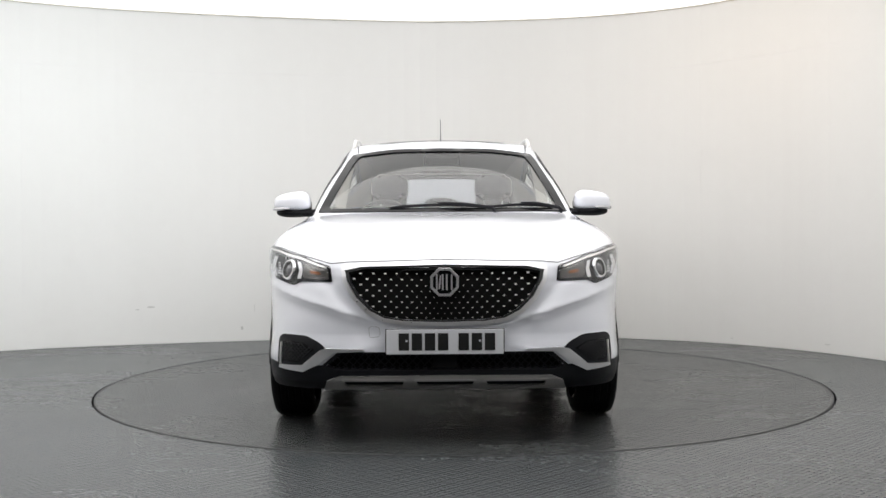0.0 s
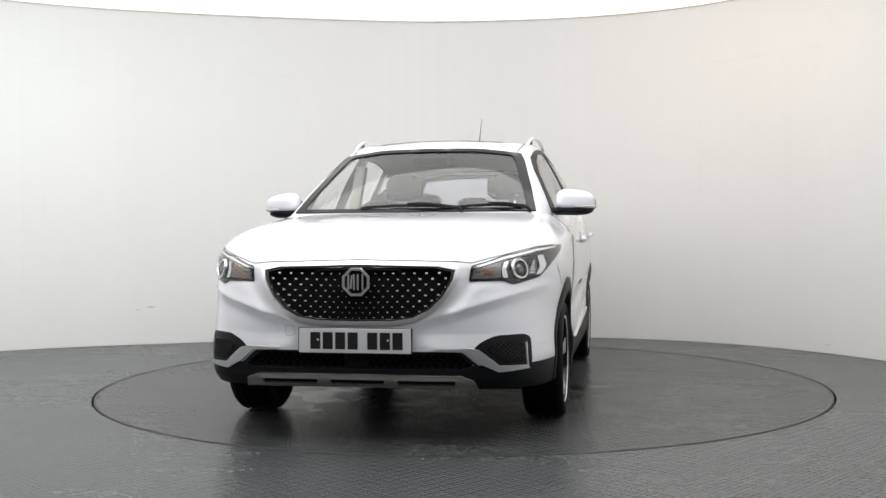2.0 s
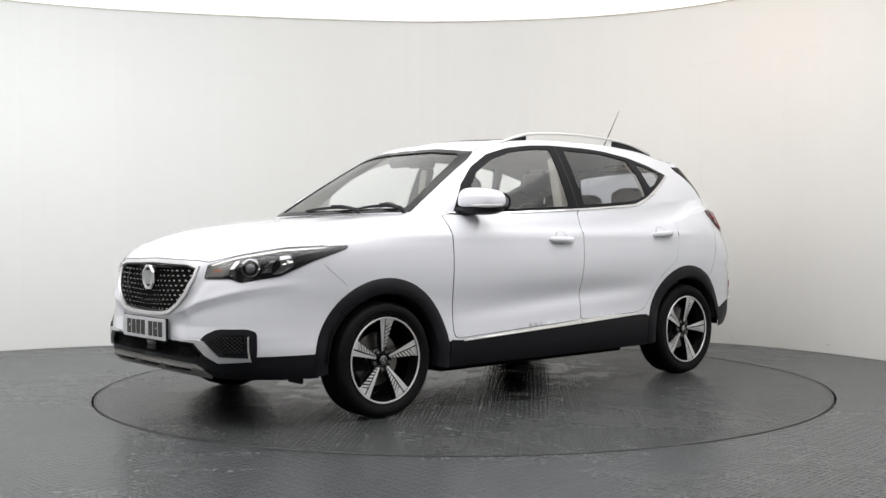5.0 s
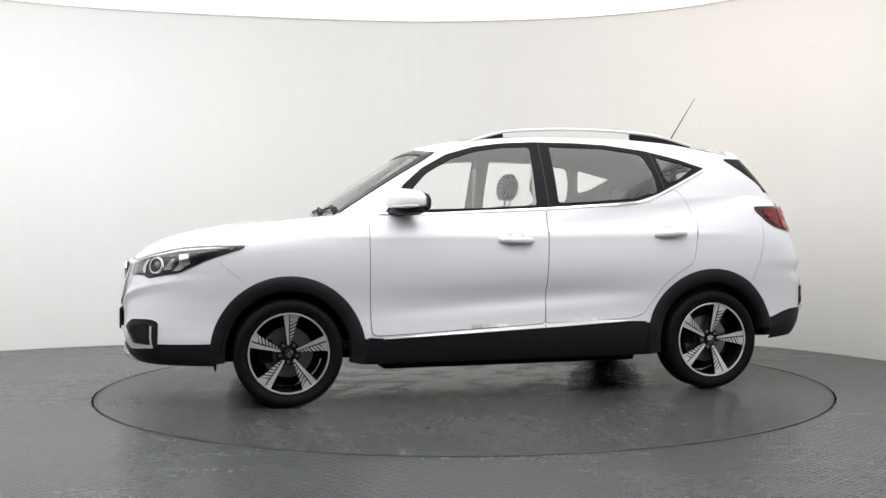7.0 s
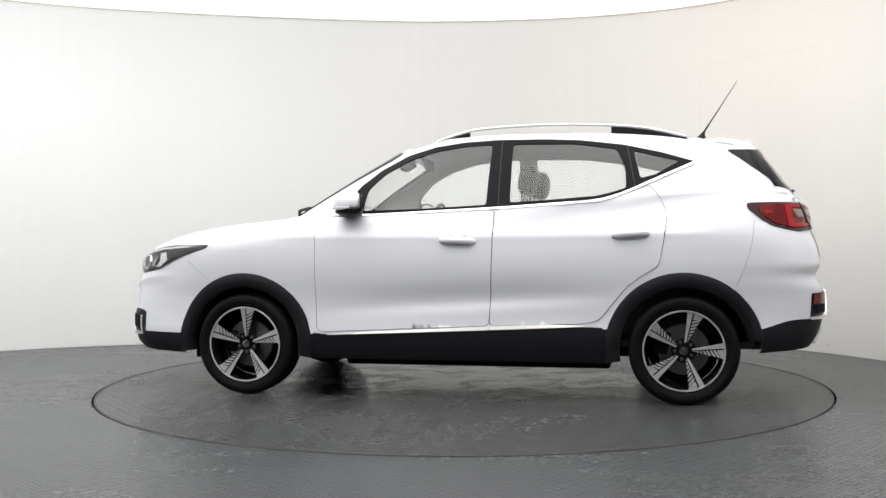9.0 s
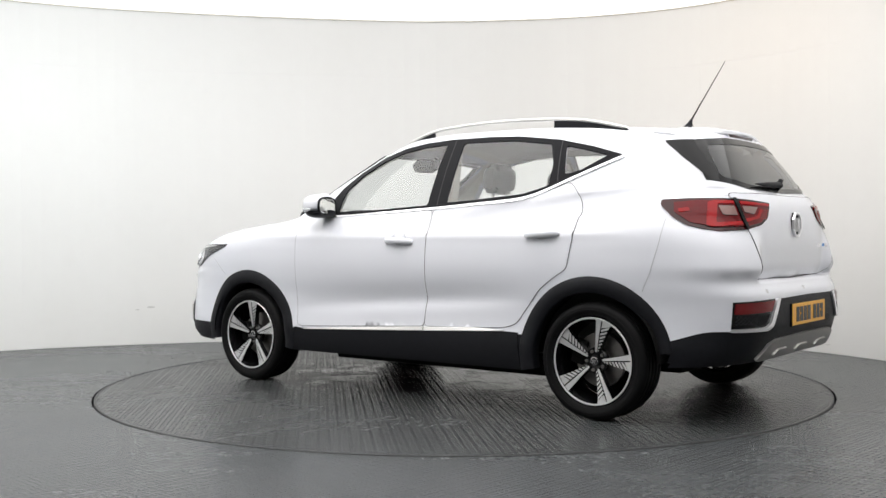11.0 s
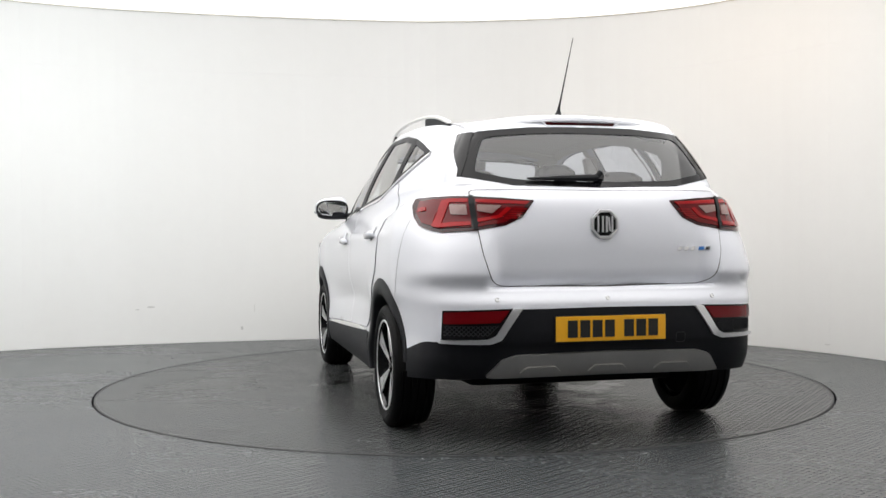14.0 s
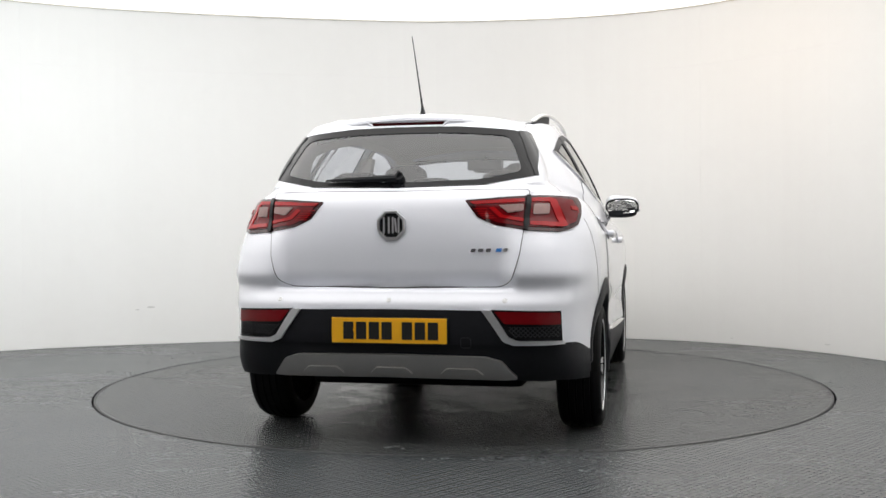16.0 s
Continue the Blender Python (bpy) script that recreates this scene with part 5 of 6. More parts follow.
    bm = bmesh.new()
    ring = []
    for i in range(28):
        a = 2 * math.pi * i / 28
        ring.append(bm.verts.new((s * (0.898 + 0.100 * math.copysign(abs(math.cos(a)) ** 0.7, math.cos(a))), -0.441 + 0.03 * math.cos(a), 1.134 + 0.046 * math.copysign(abs(math.sin(a)) ** 0.75, math.sin(a)))))
    bm.faces.new(ring)
    part("mirror_glass", bm, MIRROR, mir, "mirror glass", smooth=False)
    bm = bmesh.new()
    pts = [v for v in [Vector((s * (0.898 + 0.106 * math.copysign(abs(math.cos(a)) ** 0.7, math.cos(a))), -0.444 + 0.03 * math.cos(a), 1.133 + 0.052 * math.copysign(abs(math.sin(a)) ** 0.75, math.sin(a)))) for a in [2 * math.pi * i / 28 for i in range(29)]]]
    tube(bm, pts, 0.007, 6, caps=False)
    part("mirror_rim", bm, BLACK, mir)
    # roof rail
    rail = new("roof_rail")
    rail.parent = CAR
    rail["label"] = "silver roof rail with black end feet"
    path = spline([(s * 0.560, -0.060, 1.515), (s * 0.566, 0.08, 1.560), (s * 0.570, 0.22, 1.585), (s * 0.572, 0.55, 1.600), (s * 0.566, 0.90, 1.593), (s * 0.552, 1.18, 1.569), (s * 0.535, 1.42, 1.514)], 7)
    bm = bmesh.new()
    tube(bm, path, [0.006] + [0.0125] * (len(path) - 2) + [0.006], 10, flat=0.8)
    part("rail_bar", bm, SATIN_LIGHT, rail, angle=60)
    for a, b in ((0, 11), (len(path) - 13, len(path) - 1)):
        bm = bmesh.new()
        rows = []
        for q in path[a:b + 1]:
            h = SKIN.ray_cast(Vector((q.x, q.y, 2.0)), Vector((0, 0, -1)))[0]
            zt, zb = q.z - 0.006, min(h.z - 0.004, q.z - 0.008)
            rows.append([bm.verts.new((q.x + dx, q.y, zz)) for dx, zz in ((-0.008, zb), (-0.007, zt), (0.007, zt), (0.008, zb))])
        for r0, r1 in zip(rows, rows[1:]):
            for k in range(4):
                bm.faces.new((r0[k], r0[(k + 1) % 4], r1[(k + 1) % 4], r1[k]))
        bm.faces.new(rows[0])
        bm.faces.new(rows[-1])
        part("rail_foot", bm, BLACK, rail, smooth=False)
    # roof channel
    bm = bmesh.new()
    edge_path = [Vector((s * (roof_x(y) - 0.035), y, 2.0)) for y in [-0.28 + 1.9 * k / 40 for k in range(41)]]
    rows = []
    for q in edge_path:
        row = []
        for dx in (-0.004, 0.004):
            h, n, _, _ = SKIN.ray_cast(Vector((q.x + dx, q.y, 2.0)), Vector((0, 0, -1)))
            row.append(bm.verts.new(h + Vector((0, 0, 0.0015))))
        rows.append(row)
    for r0, r1 in zip(rows, rows[1:]):
        bm.faces.new((r0[0], r0[1], r1[1], r1[0]))
    part("roof_channel", bm, SEAM, CAR)

# glass sunroof, slightly proud of the roof
bm = bmesh.new()
rows = []
for i in range(17):
    y = -0.04 + 0.78 * i / 16
    rows.append([bm.verts.new(SKIN.ray_cast(Vector((x, y, 2.0)), Vector((0, 0, -1)))[0] + Vector((0, 0, 0.0025))) for x in [-0.40 + 0.80 * k / 16 for k in range(17)]])
for a, b in zip(rows, rows[1:]):
    for k in range(16):
        bm.faces.new((a[k], a[k + 1], b[k + 1], b[k]))
r = bmesh.ops.extrude_face_region(bm, geom=list(bm.faces))
bmesh.ops.translate(bm, vec=(0, 0, -0.010), verts=[v for v in r["geom"] if isinstance(v, bmesh.types.BMVert)])
part("sunroof", bm, GLOSSBLACK, CAR, "dark glass sunroof", angle=40)

# windscreen wipers, rear-view sensor
for x0, x1 in ((-0.30, 0.245), (0.255, 0.62)):
    arm = new("windscreen_wiper")
    arm.parent = CAR
    bm = bmesh.new()
    pts = []
    for k in range(9):
        x = x0 + (x1 - x0) * k / 8
        h, n = on_skin(0, x, 1.096 + 0.012 * math.sin(math.pi * k / 8))
        pts.append(h + n * 0.014)
    tube(bm, pts, [0.004] + [0.008] * 7 + [0.005], 8)
    part("wiper_blade", bm, BLACK, arm)
    bm = bmesh.new()
    tube(bm, [pts[4] + Vector((0, -0.004, 0.012)), pts[6] + Vector((0, -0.012, 0.010)), pts[8] + Vector((0.03, -0.03, -0.004)), pts[8] + Vector((0.05, -0.02, -0.03))], [0.005, 0.008, 0.010, 0.012], 8)
    part("wiper_arm", bm, BLACK, arm)
bm = bmesh.new()
lay(bm, 0, rounded([(-0.105, 1.472), (0.105, 1.472), (0.098, 1.432), (-0.098, 1.432)], 0.012), off=-0.012, thick=0.05, step=0.03)
part("sensor_housing", bm, DARKGREY, CAR, "black camera housing behind the windscreen")

# ---------------------------------------------------------------- rear end


def rear_poly(points):
    """(x, z) as seen on the car to (u, z) of the view from behind."""
    return [(-x, z) for x, z in points]


def mixed_fa(pts, s, alpha):
    return to_plane([Vector((s * abs(rear(x, z).x), rear(x, z).y, z)) for x, z in pts], alpha)


GATE = [(0.0, 0.716), (0.479, 0.723), (0.520, 0.742), (0.540, 0.770), (0.566, 0.860), (0.578, 0.965), (0.590, 1.115), (0.596, 1.146), (0.40, 1.146), (0.0, 1.142)]
gate_outline = both(GATE)
seam("tailgate_gap", 180, rounded(gate_outline, 0.02, 3), CAR, half=0.0034, off=0.0022, closed=True, thick=0.003)
gate = plate_part("tailgate", 180, rounded(gate_outline, 0.02, 3), PAINT, CAR, "white tailgate", off=0.0035, thick=0.004, step=0.024, angle=45)
for s in (1, -1):
    def turn(poly):
        return poly if s == 1 else [(-x, z) for x, z in reversed(poly)]

    ta = 180 - 34 * s

    def mixed(pts):
        """Points given on the tail as (x, z) or on the flank as (y, z, True)."""
        out = []
        for q in pts:
            v = flank(q[0], q[1]) if len(q) == 3 else rear(q[0], q[1])
            out.append(Vector((s * abs(v.x), v.y, v.z)))
        return to_plane(out, ta)

    outline = [(0.322, 1.099), (0.46, 1.109), (0.592, 1.118), (0.655, 1.120), (1.85, 1.120, True), (1.728, 1.116, True), (1.735, 1.084, True), (1.80, 1.028, True), (1.868, 0.988, True), (1.94, 0.970, True), (0.72, 0.958), (0.584, 0.966), (0.458, 0.988), (0.382, 1.022)]
    bm = bmesh.new()
    lay(bm, ta, rounded(mixed(outline), 0.01), off=0.006, thick=0.012, step=0.02)
    lamp = part("tail_lamp", bm, DARKRED, CAR, "red and smoked wraparound tail lamp")

    def piece(name, pts, material, off=0.010, r=0.004, label=""):
        b2 = bmesh.new()
        lay(b2, ta, rounded(mixed(pts), r), off=off, thick=0.005, step=0.014)
        return part(name, b2, material, lamp, label)

    piece("lamp_red_field", [(0.355, 1.092), (0.575, 1.104), (0.575, 0.981), (0.465, 1.000), (0.398, 1.030)], REDLENS)
    piece("lamp_red_field", [(0.602, 1.106), (0.66, 1.108), (1.88, 1.107, True), (1.79, 1.100, True), (1.80, 1.055, True), (1.88, 1.000, True), (0.72, 0.975), (0.602, 0.980)], REDLENS)
    # bright light-guide bands
    piece("light_band", [(0.345, 1.092), (0.575, 1.102), (0.575, 1.088), (0.362, 1.079)], REDBRIGHT, 0.014)
    piece("light_band", [(0.43, 1.062), (0.475, 1.020), (0.575, 0.999), (0.575, 1.014), (0.488, 1.033), (0.45, 1.068)], REDBRIGHT, 0.014)
    piece("light_band", [(0.604, 1.104), (0.676, 1.106), (0.698, 1.098), (0.752, 0.982), (0.732, 0.976), (0.604, 0.986), (0.604, 1.002), (0.715, 0.996), (0.672, 1.090), (0.604, 1.089)], REDBRIGHT, 0.014, 0.006)
    piece("light_band", [(1.815, 1.068, True), (1.86, 1.072, True), (1.87, 1.056, True), (1.822, 1.050, True)], REDBRIGHT, 0.014, 0.003)
    piece("reverse_lens", [(0.612, 1.078), (0.674, 1.080), (0.674, 1.036), (0.612, 1.034)], REVERSE, 0.015, 0.006, "clear reversing lens")
    piece("reverse_lens", [(0.470, 1.074), (0.572, 1.078), (0.572, 1.050), (0.510, 1.040)], REVERSE, 0.015, 0.006)
    for k in range(5):
        z = 1.058 - 0.010 * k
        piece("lens_rib", [(0.362 + 0.010 * k, z + 0.0025), (0.420 + 0.010 * k, z + 0.0025), (0.424 + 0.010 * k, z - 0.001), (0.366 + 0.010 * k, z - 0.001)], REDBRIGHT, 0.012, 0.001)
    piece("lamp_split", [(0.580, 1.116), (0.598, 1.117), (0.596, 0.966), (0.578, 0.968)], GLOSSBLACK, 0.0165, 0.001)

    # lower lamp, mesh and bright blade
    fa = 180 - 14 * s
    bm = bmesh.new()
    lay(bm, fa, mixed_fa([(0.448, 0.626), (0.738, 0.618), (0.742, 0.484), (0.56, 0.486), (0.525, 0.500)], s, fa), off=0.004, thick=0.01, step=0.03)
    low = part("rear_fog_surround", bm, GLOSSBLACK, CAR, "black rear fog lamp surround")
    bm = bmesh.new()
    lay(bm, fa, rounded(mixed_fa([(0.464, 0.618), (0.730, 0.611), (0.734, 0.560), (0.506, 0.566)], s, fa), 0.006), off=0.010, thick=0.008, step=0.02)
    part("rear_fog_lamp", bm, REDLENS, low, "red rear fog lamp")
    bm = bmesh.new()
    insert = mixed_fa([(0.506, 0.560), (0.732, 0.553), (0.735, 0.500), (0.552, 0.504)], s, fa)
    us, zs = [q[0] for q in insert], [q[1] for q in insert]
    for k in range(-4, 18):
        for lean in (-1, 1):
            line = []
            for j in range(9):
                z = min(zs) + (max(zs) - min(zs)) * j / 8
                u = min(us) + 0.02 * k + lean * (z - min(zs)) * 1.1
                if in_poly(u, z, insert):
                    h, n = on_skin(fa, u, z)
                    line.append(h + n * 0.006)
            if len(line) > 1:
                tube(bm, line, 0.0026, 4, caps=False)
    part("fog_lattice", bm, BLACK, low)
    blade = [(0.408, 0.624), (0.449, 0.624), (0.524, 0.510), (0.560, 0.494), (0.746, 0.489), (0.746, 0.475), (0.545, 0.476), (0.500, 0.492)]
    bm = bmesh.new()
    lay(bm, fa, rounded(mixed_fa(blade, s, fa), 0.008), off=0.016, thick=0.016, step=0.014)
    part("rear_blade", bm, BRIGHTBADGE, CAR, "satin chrome blade round the rear fog lamp")

# black panel round the number plate
panel = both([(0.0, 0.626), (0.408, 0.622), (0.500, 0.492), (0.548, 0.474), (0.0, 0.474)])
plate_part("plate_panel", 180, panel, BLACK, CAR, "textured black rear bumper panel", off=0.006, thick=0.010, step=0.03)
number_plate(rear(0, 0.53).y + 0.012, 0.5325, 1, YELLOW, "yellow rear number plate with plain dark bars")

# rear skid plate with three scoops
skid = both([(0.0, 0.430), (0.425, 0.424), (0.492, 0.405), (0.556, 0.330), (0.50, 0.326), (0.0, 0.330)])
rear_skid = plate_part("rear_skid_plate", 180, rounded(skid, 0.01), SATIN, CAR, "satin silver rear skid plate", off=0.016, thick=0.022, step=0.02)
for c in (-0.315, 0.0, 0.315):
    scoop = [(c - 0.098, 0.350), (c - 0.064, 0.378), (c + 0.064, 0.378), (c + 0.098, 0.350)]
    bm = bmesh.new()
    lay(bm, 180, rounded(scoop, 0.01), off=0.026, thick=0.012, step=0.02)
    part("skid_scoop", bm, SATIN, rear_skid)
# parking sensors and towing cover
for x in (0.514, 0.005, -0.508):
    h, n = on_skin(180, -x, 0.664)
    bm = bmesh.new()
    revolve(bm, ((0.0003, 0.0015), (0.0075, 0.0015), (0.0078, 0.0), (0.0095, 0.0), (0.0098, 0.002), (0.011, 0.0008)), 20, "z")
    bmesh.ops.transform(bm, matrix=Matrix.Translation(h) @ n.to_track_quat("Z", "Y").to_matrix().to_4x4(), verts=bm.verts)
    part("parking_sensor", bm, PAINT_GREY, CAR)
seam("rear_towing_gap", 180, rounded([(0.318, 0.505), (0.362, 0.505), (0.362, 0.462), (0.318, 0.462)], 0.01), CAR, half=0.001, off=0.007, closed=True)
badge((0.003, rear(0, 0.993).y + 0.006, 0.993), 1, 0.070, GLOSSBLACK)
# model lettering as plain bright bars, and a blue tab
for x, w, m in ((-0.362, 0.020, CHROME), (-0.395, 0.022, CHROME), (-0.428, 0.020, CHROME), (-0.474, 0.026, BLUE), (-0.505, 0.018, CHROME)):
    bm = bmesh.new()
    lay(bm, 180, rear_poly([(x - w / 2, 0.874), (x + w / 2, 0.874), (x + w / 2 - 0.005, 0.889), (x - w / 2 - 0.005, 0.889)][::-1]), off=0.0075, thick=0.004, step=0.03)
    part("model_bar", bm, m, gate, smooth=False)

# spoiler with the high brake lamp
spoiler = new("roof_spoiler")
spoiler.parent = CAR
spoiler["label"] = "white roof spoiler over the rear window"
bm = bmesh.new()
rows = []
for i in range(41):
    q = -1 + 2 * i / 40
    x = 0.530 * q
    a = abs(q)
    y1 = 1.840 - 0.100 * a ** 2.4
    z1 = 1.502 - 0.060 * a ** 2.2
    y0 = 1.58 - 0.02 * a
    h = SKIN.ray_cast(Vector((x * 0.985, y0, 2.0)), Vector((0, 0, -1)))[0]
    z0 = h.z + 0.003
    row = []
    for k in range(7):
        t = k / 6
        yy = y0 + (y1 - y0) * t
        zz = z0 + (z1 - z0) * t + 0.012 * math.sin(math.pi * t)
        row.append((x, yy, zz))
    drop = 0.012 + 0.014 * (1 - a ** 4)
    row.append((x, y1 + 0.002, z1 - drop * 0.5))
    row.append((x, y1 - 0.012, z1 - drop))
    row.append((x * 0.985, y1 - 0.10, z1 - drop - 0.012))
    rows.append([bm.verts.new(p) for p in row])
for a, b in zip(rows, rows[1:]):
    for k in range(len(a) - 1):
        bm.faces.new((a[k], a[k + 1], b[k + 1], b[k]))
bm.faces.new(rows[0])
bm.faces.new(rows[-1])
part("spoiler_blade", bm, PAINT, spoiler, angle=40)
bm = bmesh.new()
box(bm, -0.175, 0.175, 1.755, 1.832, 1.462, 1.486, 0.006)
part("high_brake_lamp", bm, DARKRED, spoiler, "dark red high-level brake lamp")
bm = bmesh.new()
tube(bm, [(-0.205, 1.825, 1.490), (-0.165, 1.833, 1.458), (0.0, 1.839, 1.456), (0.165, 1.833, 1.458), (0.205, 1.825, 1.490)], 0.006, 8)
part("brake_lamp_trim", bm, PAINT, spoiler)
bm = bmesh.new()
rows = []
for i in range(31):
    q = -1 + 2 * i / 30
    a = abs(q)
    rows.append([bm.verts.new((0.490 * q, 1.818 - 0.100 * a ** 2.4, 1.478 - 0.060 * a ** 2.2)), bm.verts.new((0.500 * q, 1.792 - 0.09 * a ** 2.4, 1.428 - 0.032 * a ** 2.2))])
for a, b in zip(rows, rows[1:]):
    bm.faces.new((a[0], a[1], b[1], b[0]))
part("spoiler_underside", bm, GLOSSBLACK, spoiler)
# gloss black cheeks beside the rear window
for s in (1, -1):
    pts = [flank(1.64, 1.430), flank(1.765, 1.335), flank(1.862, 1.262), rear(0.612, 1.208), rear(0.570, 1.30), rear(0.53, 1.40), rear(0.51, 1.43)]
    pts = [Vector((s * abs(p.x), p.y, p.z)) for p in pts]
    ca = 180 - 52 * s
    bm = bmesh.new()
    lay(bm, ca, rounded(to_plane(pts, ca), 0.012), off=0.005, thick=0.008, step=0.02)
    part("window_cheek", bm, GLOSSBLACK, CAR, "gloss black panel beside the rear window")

# rear wiper
wiper = new("rear_wiper")
wiper.parent = CAR
bm = bmesh.new()
pts = []
for k in range(9):
    x = 0.0 + 0.335 * k / 8
    h, n = on_skin(180, -x, 1.196 - 0.006 * k / 8)
    pts.append(h + n * 0.020)
tube(bm, pts, [0.016, 0.016, 0.015, 0.014, 0.013, 0.011, 0.009, 0.007, 0.004], 8)
part("wiper_blade", bm, BLACK, wiper)
bm = bmesh.new()
h, n = on_skin(180, 0.010, 1.200)
tube(bm, [h - n * 0.005, h + n * 0.030], [0.024, 0.020], 16)
tube(bm, [h + n * 0.026 + Vector((-0.006, 0, 0.020)), pts[0] + Vector((0, 0, 0.004))], [0.013, 0.014], 8)
part("wiper_boss", bm, BLACK, wiper)

# aerial
aerial = new("roof_aerial")
aerial.parent = CAR
h = SKIN.ray_cast(Vector((0, 1.515, 2.0)), Vector((0, 0, -1)))[0]
bm = bmesh.new()
rows = []
for t, l, w in ((0.0, 0.052, 0.026), (0.10, 0.048, 0.024), (0.3, 0.030, 0.014), (0.6, 0.015, 0.008), (1.0, 0.006, 0.0055)):
    rows.append([bm.verts.new((w * math.cos(2 * math.pi * k / 14), 1.515 + 0.030 * t + l * math.sin(2 * math.pi * k / 14), h.z - 0.002 + 0.058 * t)) for k in range(14)])
for a, b in zip(rows, rows[1:]):
    for k in range(14):
        bm.faces.new((a[k], a[(k + 1) % 14], b[(k + 1) % 14], b[k]))
bm.faces.new(rows[0])
bm.faces.new(rows[-1])
part("aerial_base", bm, BLACK, aerial)
bm = bmesh.new()
tube(bm, [(0, 1.540, h.z + 0.045), (0, 1.575, h.z + 0.100), (0, 1.742, 1.902)], [0.0060, 0.0042, 0.0016], 8)
part("aerial_mast", bm, BLACK, aerial)

# ---------------------------------------------------------------- cabin


def inner_sheet(name, shift):
    """A lining parallel to the cabin skin, open where the panes are."""
    out = bmesh.new()
    for sh in SHEETS["cabin"] + SHEETS["roof"]:
        cols = [[out.verts.new((p.x * (1 - shift / 0.7), p.y - shift * 0.6 * (1 if p.y > 0.8 else -1 if p.y < -0.1 else 0), p.z - shift * max(0.0, (p.z - 1.2) / 0.35))) for p in row] for row in sh]
        src = sh
        for i in range(len(cols) - 1):
            for j in range(len(cols[i]) - 1):
                c = (src[i][j] + src[i + 1][j] + src[i + 1][j + 1] + src[i][j + 1]) / 4
                if any(cabin_zone(c + Vector((0, dy, dz))) for dy in (-0.022, 0, 0.022) for dz in (-0.016, 0, 0.016)) or (c.y < -0.2 and abs(c.x) < 0.5) or (c.y > 1.67 and abs(c.x) < 0.48 and c.z < 1.46):
                    continue
                try:
                    out.faces.new((cols[i][j], cols[i + 1][j], cols[i + 1][j + 1], cols[i][j + 1]))
                except ValueError:
                    pass
    tidy(out)
    return part(name, out, LINING, CAR, "pale grey cabin lining and pillars")


inner_sheet("headlining", 0.028)

cabin = new("cabin_trim")
cabin.parent = CAR
cabin["label"] = "charcoal cabin trim"
for s in (1, -1):
    bm = bmesh.new()
    rows = []
    for i in range(25):
        y = -0.80 + 2.4 * i / 24
        zb = belt_z(y) - 0.012
        xb = belt_x(y) - 0.020
        rows.append([bm.verts.new((s * x, y, z)) for x, z in ((xb, zb), (xb - 0.05, zb - 0.015), (xb - 0.075, zb - 0.08), (xb - 0.07, 0.75), (0.72, 0.40), (0.62, 0.30))])
    for a, b in zip(rows, rows[1:]):
        for k in range(5):
            bm.faces.new((a[k], a[k + 1], b[k + 1], b[k]))
    part("door_trim", bm, INTERIOR, cabin)
bm = bmesh.new()
box(bm, -0.70, 0.70, -0.95, 2.0, 0.30, 0.34)
box(bm, -0.12, 0.12, -0.55, 0.55, 0.34, 0.62, 0.03)
part("cabin_floor", bm, INTERIOR, cabin)
bm = bmesh.new()
rows = []
for i in range(21):
    q = -1 + 2 * i / 20
    a = 1 - 0.25 * abs(q) ** 3
    rows.append([bm.verts.new((0.72 * q, y, z)) for y, z in ((-0.90 + 0.07 * q * q, 1.050), (-0.80, 1.068 + 0.004 * a), (-0.60, 1.062), (-0.50, 1.030), (-0.47, 0.96), (-0.52, 0.80), (-0.60, 0.60))])
for a, b in zip(rows, rows[1:]):
    for k in range(6):
        bm.faces.new((a[k], a[k + 1], b[k + 1], b[k]))
part("dashboard", bm, INTERIOR, cabin, "charcoal soft-touch dashboard")
bm = bmesh.new()
box(bm, -0.12, 0.12, -0.52, -0.50, 0.98, 1.10, 0.006)
part("dash_screen", bm, GLOSSBLACK, cabin)
bm = bmesh.new()
wheel_m = Matrix.Translation((-0.36, -0.30, 1.00)) @ Matrix.Rotation(radians(65), 4, "X")
tube(bm, [wheel_m @ Vector((0.182 * math.cos(a), 0.182 * math.sin(a), 0)) for a in [2 * math.pi * k / 32 for k in range(33)]], 0.015, 8, caps=False)
for a in (0, math.pi, -math.pi / 2):
    tube(bm, [wheel_m @ Vector((0, 0, -0.02)), wheel_m @ Vector((0.18 * math.cos(a), 0.18 * math.sin(a), 0))], 0.016, 6)
tube(bm, [wheel_m @ Vector((0, 0, 0.01)), wheel_m @ Vector((0, 0, -0.05))], 0.075, 16)
part("steering_wheel", bm, INTERIOR, cabin, "black leather steering wheel")


def cushion(bm, cx, cy, cz, w, d, h, lean, round_by):
    """A padded block, leaning back by degrees about its foot."""
    b2 = bmesh.new()
    box(b2, -w / 2, w / 2, -d / 2, d / 2, 0, h)
    bmesh.ops.subdivide_edges(b2, edges=b2.edges, cuts=5, use_grid_fill=True)
    for v in b2.verts:
        p = v.co
        u, q, t = p.x / (w / 2), p.y / (d / 2), (p.z / h) * 2 - 1
        k = 1 - round_by * (abs(u) ** 4 * abs(t) ** 4 + abs(u) ** 4 * abs(q) ** 4 + abs(q) ** 4 * abs(t) ** 4)
        v.co = Vector((p.x * k * (1 - 0.10 * max(0, t) ** 2), p.y * k * (1 - 0.25 * max(0, t) ** 2), h / 2 + (p.z - h / 2) * k))
    m = Matrix.Translation((cx, cy, cz)) @ Matrix.Rotation(radians(-lean), 4, "X")
    bmesh.ops.transform(b2, matrix=m, verts=b2.verts)
    me = bpy.data.meshes.new("cushion_work")
    b2.to_mesh(me)
    b2.free()
    bm.from_mesh(me)
    bpy.data.meshes.remove(me)
    return m


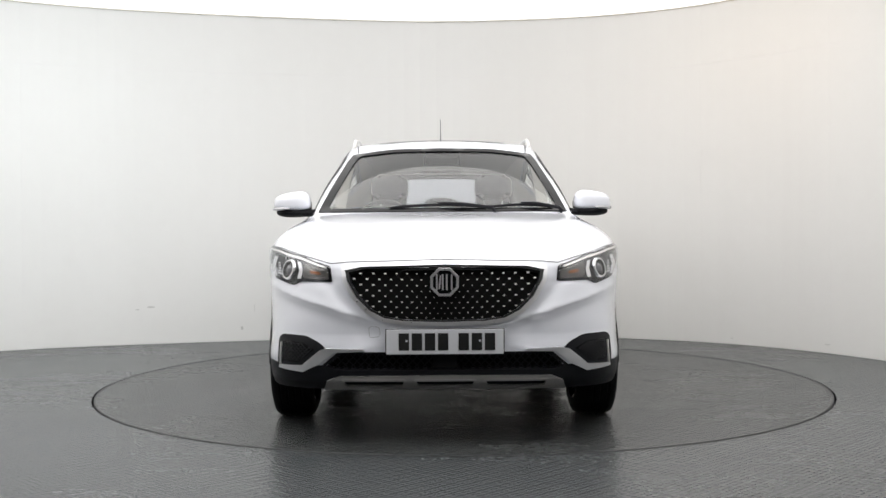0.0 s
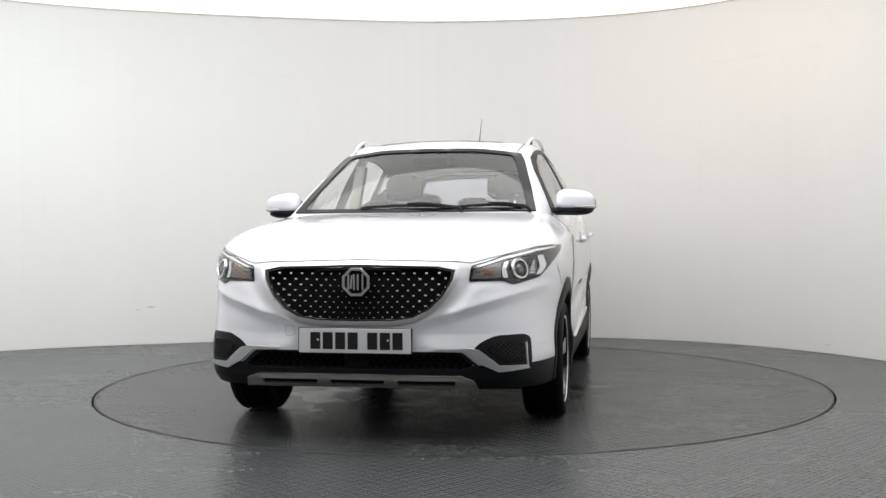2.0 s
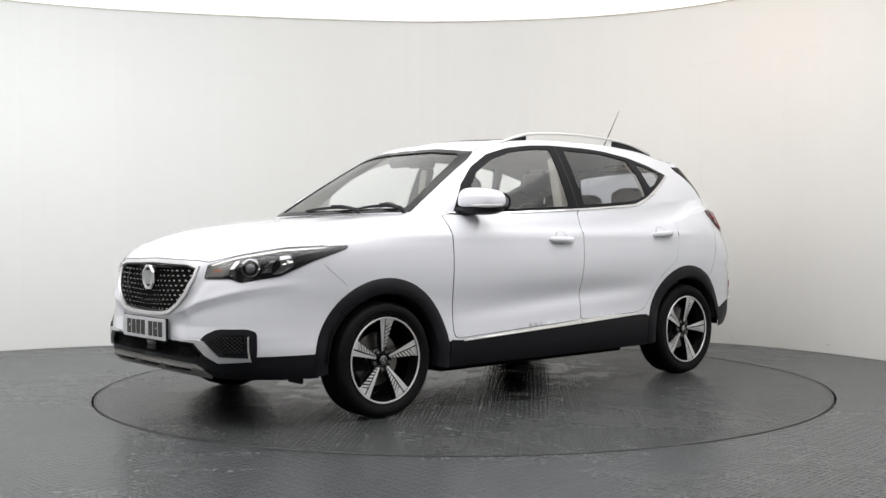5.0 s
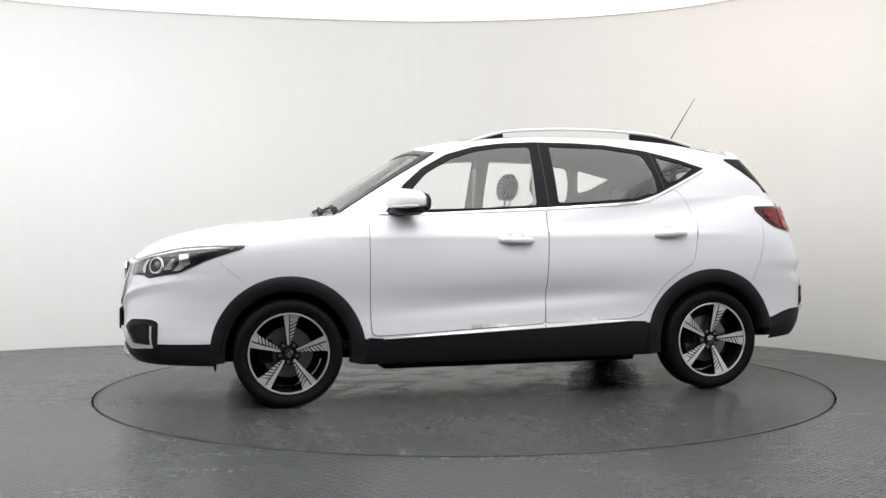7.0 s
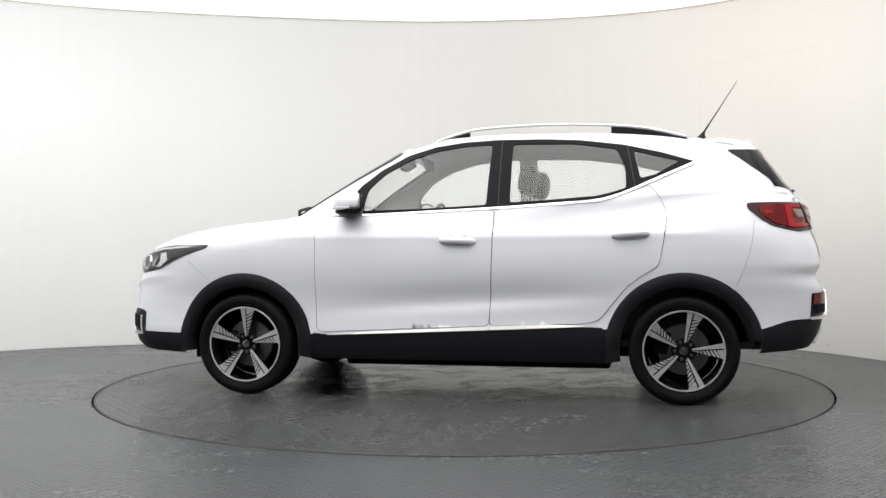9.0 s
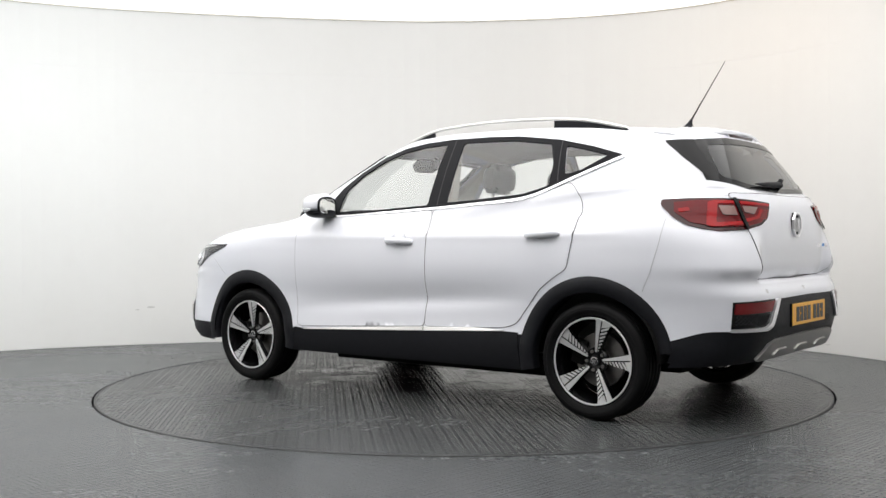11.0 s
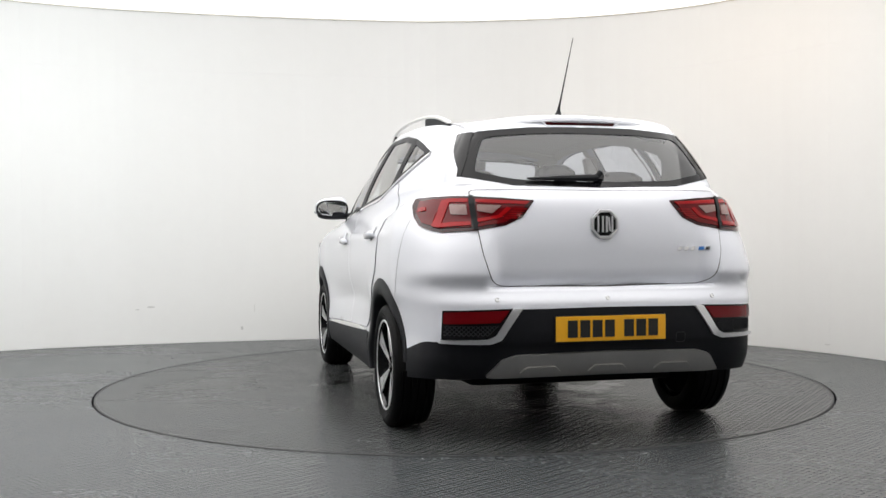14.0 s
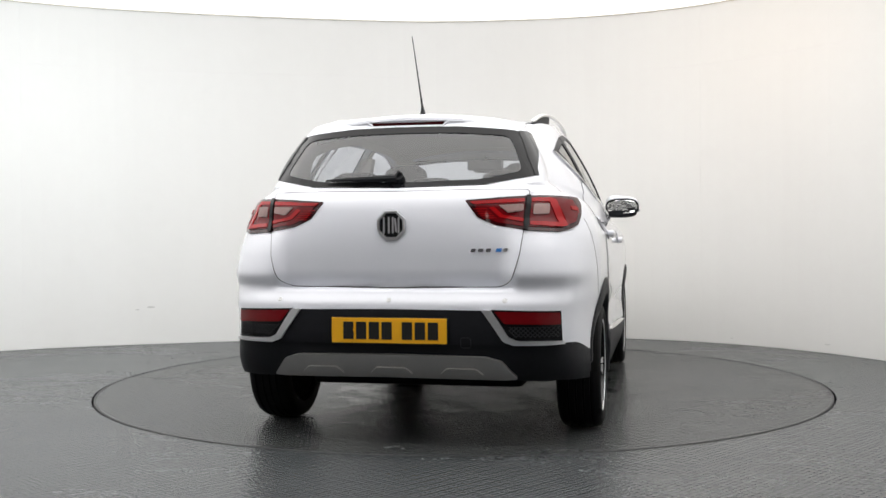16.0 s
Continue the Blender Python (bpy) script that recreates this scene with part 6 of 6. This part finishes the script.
for x in (-0.36, 0.36):
    seat = new("front_seat")
    seat.parent = CAR
    seat["label"] = "black leatherette front seat with headrest"
    bm = bmesh.new()
    cushion(bm, x, 0.08, 0.50, 0.50, 0.50, 0.15, 4, 0.12)
    part("seat_base", bm, FABRIC, seat)
    bm = bmesh.new()
    top = cushion(bm, x, 0.30, 0.60, 0.48, 0.14, 0.58, 17, 0.14)
    part("seat_back", bm, FABRIC, seat)
    bm = bmesh.new()
    for dx in (-0.06, 0.06):
        tube(bm, [top @ Vector((dx, 0.0, 0.54)), top @ Vector((dx, -0.01, 0.66))], 0.007, 8)
    part("headrest_posts", bm, CHROME, seat)
    bm = bmesh.new()
    p = top @ Vector((0, -0.02, 0.615))
    cushion(bm, p.x, p.y, p.z, 0.26, 0.11, 0.185, 8, 0.20)
    part("headrest", bm, FABRIC, seat)
bench = new("rear_bench")
bench.parent = CAR
bench["label"] = "black leatherette rear bench with three headrests"
bm = bmesh.new()
cushion(bm, 0, 0.92, 0.50, 1.25, 0.48, 0.16, 4, 0.08)
part("bench_base", bm, FABRIC, bench)
bm = bmesh.new()
cushion(bm, 0, 1.17, 0.60, 1.24, 0.15, 0.53, 18, 0.08)
part("bench_back", bm, FABRIC, bench)
for x in (-0.40, 0.0, 0.40):
    bm = bmesh.new()
    cushion(bm, x, 1.345, 1.135 if x else 1.10, 0.27, 0.10, 0.145, 6, 0.18)
    part("headrest", bm, FABRIC, bench)
bm = bmesh.new()
box(bm, -0.58, 0.58, 1.42, 1.92, 1.075, 1.095, 0.006)
part("parcel_shelf", bm, INTERIOR, cabin)
bm = bmesh.new()
tube(bm, [(0, -0.30, 1.47), (0, -0.24, 1.44)], 0.012, 8)
box(bm, -0.115, 0.115, -0.245, -0.215, 1.385, 1.450, 0.012)
part("rear_view_mirror", bm, INTERIOR, cabin)
for s in (1, -1):
    bm = bmesh.new()
    box(bm, *sorted((s * 0.585, s * 0.66)), 0.31, 0.38, 1.06, 1.43, 0.012, None)
    for v in bm.verts:
        v.co.x -= s * 0.30 * (v.co.z - 1.25) * 0.6
        v.co.x += s * 0.045
    part("pillar_trim", bm, LINING, cabin)

# ---------------------------------------------------------------- what moves
TURN = ((0.0, 0.0), (0.5, -0.56), (1.0, -2.41), (1.5, -5.97), (2.0, -11.12), (2.5, -17.25), (3.0, -23.92), (3.5, -30.41), (4.0, -37.0), (4.5, -43.4),
        (7.0, -76.15), (7.5, -82.5), (8.0, -89.0), (8.5, -95.4), (9.0, -101.93), (11.5, -134.46), (12.0, -140.94), (12.5, -147.4), (13.0, -153.91),
        (13.5, -160.35), (14.0, -166.86), (14.5, -173.33), (15.0, -179.79), (15.5, -186.26), (16.0, -192.69))


def motions():
    walk(TURNTABLE, [(t, pose(0, 0, 0, 0, 0, a)) for t, a in TURN])
    walk(CAR, [(t, pose(0, 0, 0, 0, 0, a) @ pose(-0.12, 0.0, 0.0, 0, 0, 0.31)) for t, a in TURN])


motions()
